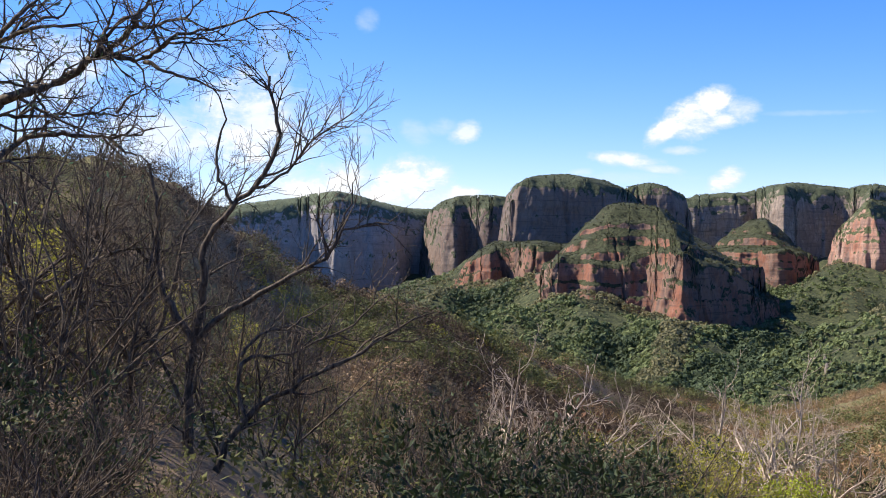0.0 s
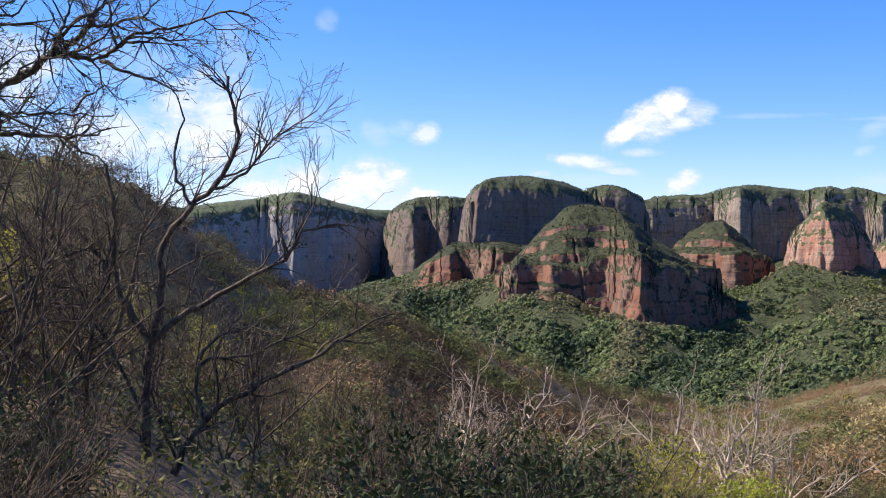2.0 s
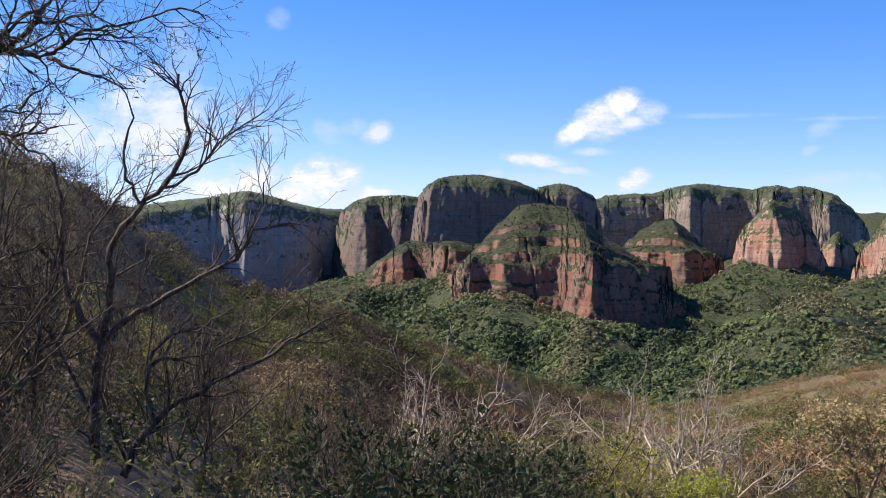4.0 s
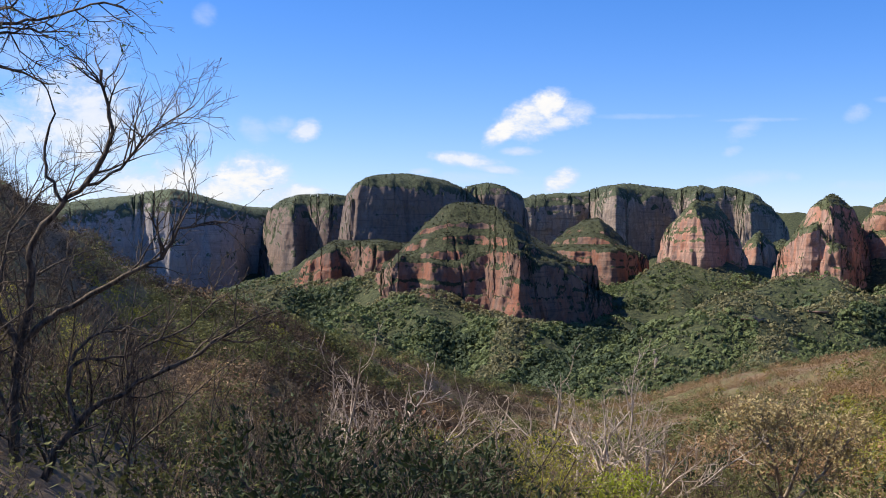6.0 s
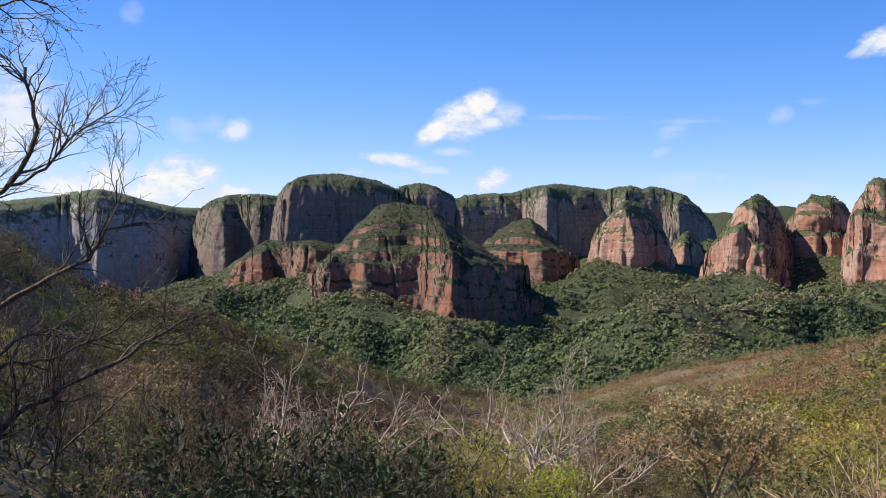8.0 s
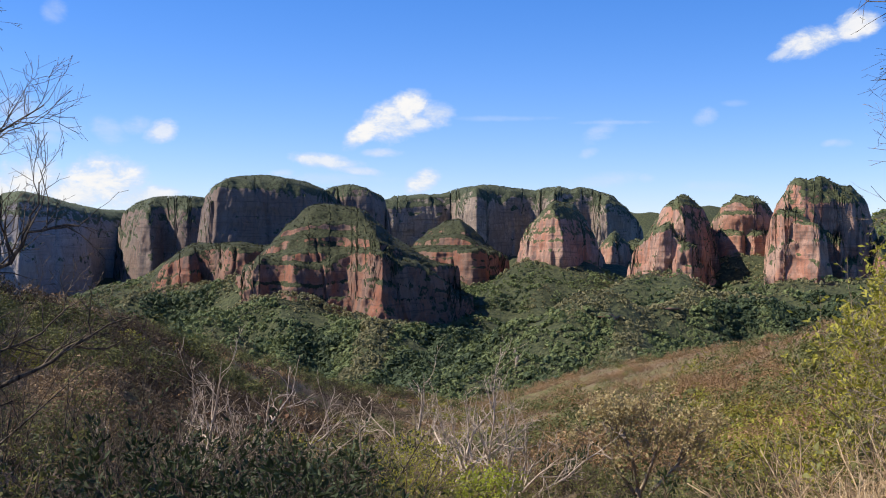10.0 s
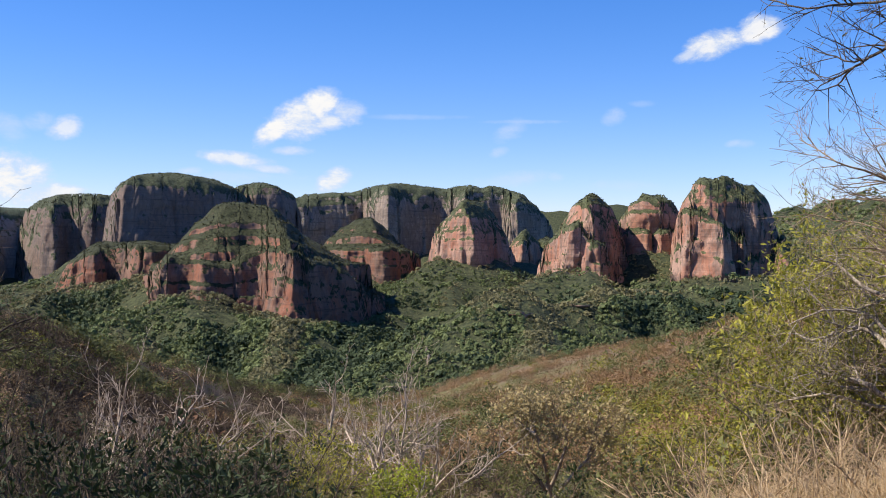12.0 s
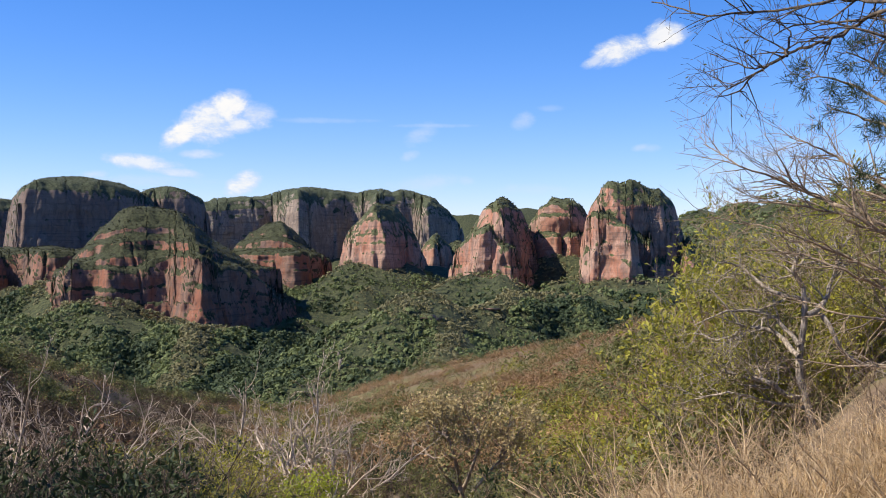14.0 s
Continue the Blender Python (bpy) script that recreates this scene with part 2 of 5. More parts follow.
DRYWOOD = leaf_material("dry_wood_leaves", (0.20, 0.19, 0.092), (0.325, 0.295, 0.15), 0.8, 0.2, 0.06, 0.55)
CAPSCRUB = leaf_material("mesa_scrub_leaves", (0.030, 0.036, 0.017), (0.088, 0.090, 0.042), 0.8, 0.2)
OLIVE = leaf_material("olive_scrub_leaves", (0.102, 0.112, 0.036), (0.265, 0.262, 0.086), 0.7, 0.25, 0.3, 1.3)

# ---------------------------------------------------------------- lie of the land
# near bowl: bearing, distance of its rim, elevation of the rim
RIM = np.array([(-180, 90, 9), (-110, 70, 9), (-70, 60, 6), (-50, 75, 2.0), (-44, 110, -0.6), (-40, 170, -2.1), (-36, 250, -3.2),
                (-32, 310, -4.1), (-28, 370, -4.8), (-24, 420, -5.6), (-19, 470, -7.0), (-16, 490, -7.6)], float)
RIM2 = np.array([(-13, 430, -7.3), (-9.4, 360, -6.7), (-6.3, 300, -5.6), (-2.5, 245, -4.6), (1.2, 210, -3.4), (6.4, 180, -2.1),
                 (10.1, 160, 0.7), (13.5, 148, 3.1), (17.2, 138, 4.1), (21.6, 128, 4.3), (30, 110, 5), (60, 90, 7), (180, 90, 9)], float)
RIM = np.vstack([RIM, RIM2])
# ridges: slope, then crest points by bearing, distance, elevation
RIDGES = [
    (0.55, [(-12.0, 1215, -2.7), (-11.8, 1150, -3.6), (-11.5, 1060, -4.7), (-10.9, 960, -6.2)]),
    (0.50, [(1.0, 1560, -2.6), (-0.6, 1600, -2.0), (-1.44, 1630, -1.65), (-2.8, 1590, -1.65), (-4.4, 1520, -1.5), (-5.3, 1400, -1.6), (-5.9, 1310, -2.05), (-7.9, 1285, -2.1), (-10.0, 1290, -2.3), (-11.9, 1210, -2.7), (-13.4, 1270, -3.4), (-15.2, 1340, -3.6), (-17.5, 1420, -3.5)]),
    (0.55, [(-16.6, 1290, -3.9), (-15.6, 1150, -4.7), (-14.6, 1000, -6.2)]),
    (0.55, [(-3.5, 1330, -2.5), (-4.4, 1160, -4.2), (-5.0, 1000, -6.0)]),
    (0.55, [(-7.6, 1300, -2.8), (-7.3, 1150, -4.3), (-7.0, 1000, -6.2)]),
    (0.50, [(-1.0, 1500, -1.9), (0.8, 1380, -2.9), (2.5, 1250, -4.2)]),
    (0.45, [(-38, 1250, -1.9), (-33, 1200, -2.3), (-28.5, 1080, -2.6), (-25.6, 1000, -2.1), (-23.9, 960, -2.2), (-21.5, 900, -3.8), (-18.9, 800, -6.0), (-18.1, 750, -7.2)]),
    (0.50, [(-24.6, 960, -2.4), (-24.4, 840, -4.2), (-24.2, 740, -5.8)]),
    (0.50, [(-27.4, 1040, -2.7), (-28.0, 900, -4.2), (-28.3, 780, -5.8)]),
    (0.50, [(-31, 1130, -2.5), (-31.6, 960, -3.8), (-32.0, 800, -5.2)]),
    (0.50, [(-35, 1200, -2.3), (-35.6, 1000, -3.4), (-36, 850, -4.6)]),
    (0.50, [(-22.4, 920, -3.3), (-21.4, 820, -5.2), (-20.8, 740, -6.8)]),
    (0.50, [(-27.0, 1500, -1.0), (-25.2, 1400, -1.2), (-23.5, 1300, -2.1), (-21.6, 1180, -3.2), (-20.4, 1100, -4.2)]),
    (0.42, [(-38, 1310, -1.35), (-33.4, 1305, -1.3), (-30.5, 1430, -1.1), (-27.4, 1370, -1.25), (-25.6, 1440, -1.3)]),
    (0.45, [(-33.4, 1320, -1.4), (-32.0, 1250, -1.8), (-30.0, 1180, -2.6)]),
    (0.55, [(-28.6, 1600, -0.5), (-29.6, 1590, 0.1), (-30.6, 1580, 0.0), (-31.4, 1530, -0.7)]),
    (0.42, [(-24, 2050, -0.2), (-21.5, 1710, -0.75), (-19.4, 1730, -0.5), (-18.4, 1780, -0.75), (-16.4, 1770, -0.95), (-14, 1840, -0.5), (-13, 1900, -0.4)]),
    (0.50, [(-20.6, 1740, -0.8), (-20.2, 1600, -1.9), (-19.8, 1480, -3.0)]),
    (0.50, [(-17.0, 1800, -1.0), (-17.6, 1620, -2.2), (-18.2, 1500, -3.2)]),
    (0.35, [(-24, 3900, 2.0), (-26, 3800, 2.35), (-29, 3900, 2.2), (-33, 4000, 2.0)]),
    (0.35, [(-35, 3300, 1.9), (-38, 3000, 2.2), (-41.5, 2700, 2.85), (-46, 2500, 3.2), (-52, 2300, 3.4), (-70, 2300, 4)]),
    (0.45, [(-6, 2000, 0.3), (-2.0, 1850, -0.3), (0.5, 1750, -1.5), (1.5, 1650, -2.2)]),
]


def land(x, y, rough=True):
    """Height of the ground, eye level being zero."""
    x, y = np.asarray(x, float), np.asarray(y, float)
    d = np.hypot(x, y)
    az = np.degrees(np.arctan2(-x, y))
    rd, re = np.interp(az, RIM[:, 0], RIM[:, 1]), np.interp(az, RIM[:, 0], RIM[:, 2])
    rz = rd * np.tan(np.radians(re))
    t = np.clip(d / rd, 0, None)
    foot = -1.75
    inside = foot + (rz - foot) * np.clip(t, 0, 1) ** 1.05 - np.interp(az, [-60, -36, -24, -10, 0, 40], [0.005, 0.006, 0.012, 0.014, 0.021, 0.028]) * rd * np.sin(np.pi * np.clip(t, 0, 1) ** 0.8)
    edge = np.clip((d - 10) / 20, 0, 1)
    edge = edge * edge * (3 - 2 * edge) * (1 - np.clip((d - 45) / 60, 0, 1))
    inside = inside - edge * np.interp(az, [-60, -45, -40, -34, -28, -22], [0, 0.6, 2.2, 4.6, 3.6, 0])
    # a gully between the lookout and the spur on the shady side, shallower under the sunny hillside
    u = np.clip((d - 32) / np.maximum(rd - 32, 1), 0, 1)
    inside = inside - np.interp(az, [-44, -38, -34, -28, -22, -16, -10, -2, 6, 14, 22, 40], [0, 2.5, 6, 6.5, 5, 4, 6, 9, 10, 10, 9, 3]) * np.sin(np.pi * u ** 0.75) ** 1.2
    over = rz - 0.42 * (d - rd) - 0.0008 * np.clip(d - rd, 0, 200) ** 2
    bowl = np.where(t < 1, inside, over)
    floor = np.interp(d, [0, 400, 650, 950, 1250, 1800, 2400, 3400, 5000], [-170, -158, -142, -126, -106, -60, -20, 20, 40])
    floor = floor - np.clip((az + 5) / 5, 0, 1) * np.interp(d, [1200, 1700, 2500, 3400], [0, 45, 75, 0])
    away = np.clip((np.abs(az + 10) - 60) / 40, 0, 1)
    floor = floor + away * 130
    z = floor
    for slope, pts in RIDGES:
        q = np.array([ang(*p) for p in pts])
        best = np.full(x.shape, -1e9)
        for a, b in zip(q[:-1], q[1:]):
            ab = b[:2] - a[:2]
            u = np.clip(((x - a[0]) * ab[0] + (y - a[1]) * ab[1]) / (ab @ ab), 0, 1)
            dist = np.hypot(x - a[0] - u * ab[0], y - a[1] - u * ab[1])
            best = np.maximum(best, a[2] + u * (b[2] - a[2]) - slope * dist * dist / (dist + 7))
        k = 9.0
        h = np.clip(0.5 + 0.5 * (best - z) / k, 0, 1)
        z = z + h * (best - z) + k * h * (1 - h) * 0.5
    k = 6.0
    h = np.clip(0.5 + 0.5 * (bowl - z) / k, 0, 1)
    z = z + h * (bowl - z) + k * h * (1 - h) * 0.3 * (t > 1)
    if rough:
        far = np.clip((d - rd - 40) / 220, 0, 1)
        z = z + far * (6 * fbm(x / 150, y / 150, octaves=4, seed=11) + 26 * (0.38 - np.abs(fbm(x / 170, y / 170, octaves=4, seed=15))) + 2.0 * fbm(x / 30, y / 30, octaves=2, seed=12))
        z = z + (1 - far) * np.clip(d / 60, 0, 1) * (np.interp(np.abs(d - rd), [0, 60], [0.7, 2.2]) * fbm(x / 45, y / 45, octaves=4, seed=13) + 4.0 * (0.3 - np.abs(fbm(x / 55, y / 55, octaves=3, seed=16))) * np.clip((d - 50) / 40, 0, 1) * np.clip((az + 16) / 8, 0, 1) * np.clip((rd - d) / 45, 0, 1))
        z = z + (1 - far) * np.clip(d / 8, 0, 1) * 0.12 * fbm(x / 1.6, y / 1.6, octaves=3, seed=14)
    return z


def dryness(x, y):
    d = np.hypot(x, y)
    return np.clip(1.25 - (d - 500) / 150 + 0.6 * fbm(np.asarray(x) / 60, np.asarray(y) / 60, octaves=3, seed=21), 0, 1)


def build_ground():
    az = np.concatenate([np.arange(-180, -54, 3.0), np.arange(-54, 34, 0.36), np.arange(34, 180, 3.0)])
    rr = np.concatenate([[0.01, 0.5], np.geomspace(1.2, 4900, 215)])
    A, D = np.meshgrid(np.radians(az), rr)
    X, Y = 0.3 - D * np.sin(A), 0.2 + D * np.cos(A)
    Z = land(X, Y)
    n, k = A.shape
    verts = np.stack([X, Y, Z], -1).reshape(-1, 3)
    i = np.arange(n - 1)[:, None] * k
    j = np.arange(k)[None, :]
    j2 = (j + 1) % k
    quads = np.stack([i + j2, i + j, i + k + j, i + k + j2], -1).reshape(-1, 4)[:, ::-1]
    me = grid_mesh("ground", verts, quads)
    attribute(me, "dry", dryness(verts[:, 0], verts[:, 1]))
    me.materials.append(GROUND)
    return tagged(new("ground", me), "dry scrubby hillside falling into a wooded canyon valley", "ground", kind="structure")


build_ground()

# ---------------------------------------------------------------- sandstone mesas
MESA_PLANS = []
GROWN = []
PROFILES = {   # inset from the rim as a share of the half depth, share of the height
    "table": [(-0.3, -1.4), (0, 0.0), (0.10, 0.46), (0.19, 0.74), (0.30, 0.89), (0.5, 0.965), (0.75, 0.995), (1, 1)],
    "dome": [(-0.3, -3.0), (0, 0.0), (0.10, 0.38), (0.20, 0.57), (0.36, 0.76), (0.6, 0.92), (0.8, 0.98), (1, 1)],
    "bench": [(-0.3, -1.4), (0, 0.0), (0.045, 0.42), (0.08, 0.48), (0.12, 0.84), (0.19, 0.93), (0.45, 0.98), (1, 1)],
    "cap": [(-0.3, -5.0), (-0.04, -0.1), (0, 0.0), (0.07, 0.20), (0.17, 0.28), (0.22, 0.46), (0.34, 0.56), (0.40, 0.68), (0.62, 0.87), (0.82, 0.97), (1, 1)],
    "wall": [(-0.3, -1.4), (0, 0.0), (0.06, 0.36), (0.11, 0.66), (0.18, 0.80), (0.32, 0.92), (0.6, 0.985), (1, 1)],
    "apron": [(-0.3, -2.0), (0, 0.0), (0.16, 0.35), (0.35, 0.60), (0.65, 0.88), (1, 1)],
}


def up(el, d):
    return d * math.tan(radians(el))


def lobe(az0, az1, d, deep, top_el, foot_el, style, env=None, turn=0.0, power=2.35):
    """A rounded rock mass that spans two bearings, its front at a distance; env: (bearing, factor) on its height."""
    az = (az0 + az1) / 2
    half = abs(radians(az0 - az1)) * d / 2
    return dict(c=ang(az, d + deep / 2)[:2], a=half, b=deep / 2, t=radians(az + turn), p=power, foot=up(foot_el, d), top=up(top_el, d + deep * 0.35),
                style=style, env=sorted(env or [(az, 1.0)]), az=(min(az0, az1), max(az0, az1)), d=(d, d + deep))


def wedge(plan, top, foot, style, env, unit=150.0):
    """A rock mass on a many-sided plan of (bearing, distance), at its full height that many metres in from the rim."""
    q = np.array([ang(*p)[:2] for p in plan])
    return dict(q=q, unit=unit, foot=foot, top=top, style=style, env=sorted(env), az=(min(p[0] for p in plan), max(p[0] for p in plan)), d=(min(p[1] for p in plan), max(p[1] for p in plan)))


def inset(L, x, y):
    """How far inside the plan a place lies: 0 at the rim, 1 at the heart, negative outside; and metres per unit."""
    if "q" in L:
        q = L["q"]
        dist = np.full(x.shape, 1e9)
        inside = np.zeros(x.shape, bool)
        for a, b in zip(q, np.roll(q, -1, 0)):
            e = b - a
            u = np.clip(((x - a[0]) * e[0] + (y - a[1]) * e[1]) / (e @ e), 0, 1)
            dist = np.minimum(dist, np.hypot(x - a[0] - u * e[0], y - a[1] - u * e[1]))
            inside ^= ((a[1] > y) != (b[1] > y)) & (x < (b[0] - a[0]) * (y - a[1]) / (b[1] - a[1] + 1e-12) + a[0])
        unit = L["unit"]
        return np.where(inside, dist, -dist) / unit, unit
    dx, dy = x - L["c"][0], y - L["c"][1]
    ct, st = math.cos(L["t"]), math.sin(L["t"])
    u, v = (dx * ct + dy * st) / L["a"], (-dx * st + dy * ct) / L["b"]
    rho = (np.abs(u) ** L["p"] + np.abs(v) ** L["p"]) ** (1 / L["p"])
    return 1 - rho, min(L["a"], L["b"])


def mesa(label, mat, lobes, seed, step=0.07, rows=190, rough=1.0):
    """One massif: the highest of its lobes, weathered into buttresses, flutes, clefts and beds."""
    top = tagged(new("rock_mesa"), label, "mesa", "mesas round the canyon")
    az0, az1 = min(L["az"][0] for L in lobes) - 0.9, max(L["az"][1] for L in lobes) + 0.9
    d0, d1 = min(L["d"][0] for L in lobes) - 45, max(L["d"][1] for L in lobes) + 30
    w = np.linspace(0, 1, rows * 2)
    A, D = np.meshgrid(np.radians(np.arange(az0, az1, step)), d0 + (d1 - d0) * (0.55 * w + 0.45 * w ** 2.2))
    X, Y = -D * np.sin(A), D * np.cos(A)
    # warp the plan: buttresses, flutes and clefts
    wx = 15 * rough * fbm(X / 90, Y / 90, octaves=3, seed=seed) + 3.5 * rough * fbm(X / 24, Y / 24, octaves=3, seed=seed + 1)
    flute = np.abs(fbm(X / 24, Y / 24, octaves=4, seed=seed + 2))
    cleft = np.clip(0.09 - np.abs(fbm(X / 80, Y / 80, octaves=2, seed=seed + 3)), 0, 1) / 0.09
    cutin = wx - 4.5 * rough * flute - 8 * rough * cleft + 3.5
    azd = np.degrees(A)
    Z = np.full(X.shape, -400.0)
    for n, L in enumerate(lobes):
        F, unit = inset(L, X, Y)
        F = F + cutin / unit * np.clip(1.25 - 1.7 * F, 0.0, 1) * (1.0 if "q" in L else min(max(unit / 100, 0.5), 1.1))
        F = np.clip(F, -0.3, 1)
        prof = np.array(PROFILES[L["style"]])
        wob = 0.045 * fbm(X / 60, Y / 60, octaves=3, seed=seed + 20 + n)
        share = np.interp(F + wob * (F > 0.02), prof[:, 0], prof[:, 1])
        env = np.array(L["env"])
        E = np.interp(azd, env[:, 0], env[:, 1])
        height = L["top"] - L["foot"]
        z = L["foot"] + share * height * np.where(share > 0, E, 1)
        z = z + np.clip(share, 0, 1) * (3.0 * rough * fbm(X / 48, Y / 48, octaves=4, seed=seed + 6) - 5.0 * rough * np.abs(fbm(X / 52, Y / 52, octaves=3, seed=seed + 7)))
        h = np.clip(0.5 + 0.5 * (z - Z) / 9.0, 0, 1)
        Z = Z + h * (z - Z) + 9.0 * h * (1 - h) * 0.35
    # beds: the face steps back at the soft layers
    bed = vnoise(Z / 9.0 + 0.3 * fbm(X / 120, Y / 120, octaves=2, seed=seed + 8), 0 * Z, seed=seed + 9)
    Z = Z + 2.6 * bed
    ground = land(X, Y)
    gy, gx = np.gradient(Z)
    sy, sx_ = np.gradient(D), D * np.radians(step)
    slope = np.hypot(gy / np.maximum(np.gradient(D, axis=0), 0.3), gx / sx_)
    cell = np.gradient(D, axis=0) * sx_
    grow = np.where(Z > ground + 2, np.clip(1.25 - slope * 0.75, 0.0, 1), 0) * cell
    GROWN.append((np.stack([X, Y, Z], -1).reshape(-1, 3), grow.ravel(), top))
    # rows spread along the slope, so that steep walls get as many as flat tops; then lumps and hollows in the walls
    ds = 0.35 * np.diff(D, axis=0) + np.abs(np.diff(np.maximum(Z, ground - 8), axis=0))
    ds = ds * np.where(np.arange(len(ds))[:, None] > Z.argmax(0)[None] + 4, 0.3, 1.0)
    s = np.vstack([np.zeros((1, Z.shape[1])), np.cumsum(ds, 0)])
    rows = int(rows * 0.72)
    even = np.linspace(0, 1, rows)
    D = np.stack([np.interp(even * s[-1, c], s[:, c], D[:, c]) for c in range(D.shape[1])], 1)
    Z = np.stack([np.interp(even * s[-1, c], s[:, c], Z[:, c]) for c in range(D.shape[1])], 1)
    ground = np.stack([np.interp(even * s[-1, c], s[:, c], ground[:, c]) for c in range(D.shape[1])], 1)
    A = np.repeat(A[:1], rows, 0)
    X, Y = -D * np.sin(A), D * np.cos(A)
    tz, td = np.gradient(Z, axis=0), np.gradient(D, axis=0)
    steep = np.clip(np.abs(tz) / (np.abs(tz) + np.abs(td) + 1e-6), 0, 1)
    lump = 7.0 * fbm(X / 38, Y / 38, Z / 28, octaves=2, seed=seed + 12) - 3.5 * np.abs(fbm(X / 20, Y / 20, Z / 40, octaves=3, seed=seed + 13)) + 1.2 * fbm(X / 7, Y / 7, Z / 7, octaves=2, seed=seed + 14)
    ledge = 1.6 * vnoise(Z / 5.5 + 0.6 * fbm(X / 60, Y / 60, octaves=2, seed=seed + 15), 0 * Z, seed=seed + 16)
    push = rough * steep * (lump + ledge) * np.clip((Z.max(0)[None] - Z) / 14, 0.05, 1)
    X, Y, Z = X + push * np.sin(A), Y - push * np.cos(A), Z + 0.25 * push
    n, k = X.shape
    i, j = np.arange(n - 1)[:, None] * k, np.arange(k - 1)[None, :]
    quads = np.stack([i + j, i + k + j, i + k + j + 1, i + j + 1], -1).reshape(-1, 4)
    above = (Z > ground - 6).ravel()
    quads = quads[above[quads].any(1)]
    used = np.unique(quads)
    order = np.full(n * k, -1)
    order[used] = np.arange(len(used))
    me = grid_mesh("rock_body", np.stack([X, Y, Z], -1).reshape(-1, 3)[used], order[quads])
    me.materials.append(mat)
    new("rock_body", me).parent = top
    for L in lobes:
        MESA_PLANS.append(L)


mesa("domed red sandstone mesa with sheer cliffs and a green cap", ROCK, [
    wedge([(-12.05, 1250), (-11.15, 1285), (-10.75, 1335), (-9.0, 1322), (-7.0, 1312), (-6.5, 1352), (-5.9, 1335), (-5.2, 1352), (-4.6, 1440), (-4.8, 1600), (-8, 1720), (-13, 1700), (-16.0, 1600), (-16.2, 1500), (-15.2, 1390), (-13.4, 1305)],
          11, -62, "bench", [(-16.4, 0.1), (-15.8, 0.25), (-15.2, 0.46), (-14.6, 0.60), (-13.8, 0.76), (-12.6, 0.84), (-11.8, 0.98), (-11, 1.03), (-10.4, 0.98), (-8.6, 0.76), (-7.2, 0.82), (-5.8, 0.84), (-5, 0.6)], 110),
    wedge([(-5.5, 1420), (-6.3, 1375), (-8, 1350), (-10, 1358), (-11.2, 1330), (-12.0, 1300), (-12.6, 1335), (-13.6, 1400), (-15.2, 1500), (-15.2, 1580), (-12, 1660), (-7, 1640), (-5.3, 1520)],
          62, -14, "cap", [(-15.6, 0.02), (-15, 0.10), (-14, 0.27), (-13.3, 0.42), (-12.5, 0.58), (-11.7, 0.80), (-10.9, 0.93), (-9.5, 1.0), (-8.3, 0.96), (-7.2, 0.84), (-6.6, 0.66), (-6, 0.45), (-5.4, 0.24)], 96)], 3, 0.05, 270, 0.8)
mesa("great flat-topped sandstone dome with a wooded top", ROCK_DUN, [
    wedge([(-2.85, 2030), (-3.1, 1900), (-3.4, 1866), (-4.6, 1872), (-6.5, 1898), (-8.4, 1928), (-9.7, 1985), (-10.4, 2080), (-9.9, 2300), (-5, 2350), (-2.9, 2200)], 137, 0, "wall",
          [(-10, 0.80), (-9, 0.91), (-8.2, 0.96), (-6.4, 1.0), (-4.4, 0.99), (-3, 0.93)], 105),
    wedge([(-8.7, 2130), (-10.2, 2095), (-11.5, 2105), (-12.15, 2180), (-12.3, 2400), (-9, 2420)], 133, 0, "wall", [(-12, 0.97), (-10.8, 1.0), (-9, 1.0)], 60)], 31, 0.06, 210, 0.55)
mesa("low broken red rock shoulder below the dome", ROCK, [
    wedge([(-0.3, 1800), (-1.4, 1690), (-2.1, 1650), (-2.6, 1625), (-2.9, 1680), (-3.5, 1672), (-4.0, 1600), (-5.2, 1580), (-6.4, 1620), (-6.6, 1900), (-1.5, 1930)], 13, -54, "bench",
          [(-6.6, 1.0), (-4, 1.0), (-2.6, 0.98), (-1.8, 0.80), (-1.2, 0.55), (-0.5, 0.22)], 100)], 41, 0.06, 190, 0.8)
mesa("long hazy blue sandstone escarpment", ROCK_DUN, [
    wedge([(1.6, 2750), (0.7, 2560), (0.0, 2450), (-0.8, 2420), (-1.2, 2480), (-2.2, 2430), (-3.3, 2450), (-4.6, 2500), (-4.6, 2950), (1.0, 3000)], 125, -90, "table",
          [(1.6, 0.92), (0.5, 0.96), (-0.5, 0.99), (-2, 1.0), (-4, 1.0)], 120)], 43, 0.08, 180, 0.65)
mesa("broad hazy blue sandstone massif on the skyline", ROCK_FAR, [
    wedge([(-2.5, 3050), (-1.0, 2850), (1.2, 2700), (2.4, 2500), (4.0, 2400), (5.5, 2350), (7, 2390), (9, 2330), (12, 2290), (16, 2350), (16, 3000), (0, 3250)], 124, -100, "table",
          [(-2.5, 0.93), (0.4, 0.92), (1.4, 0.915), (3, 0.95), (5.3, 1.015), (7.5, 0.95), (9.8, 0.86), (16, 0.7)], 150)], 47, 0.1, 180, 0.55)
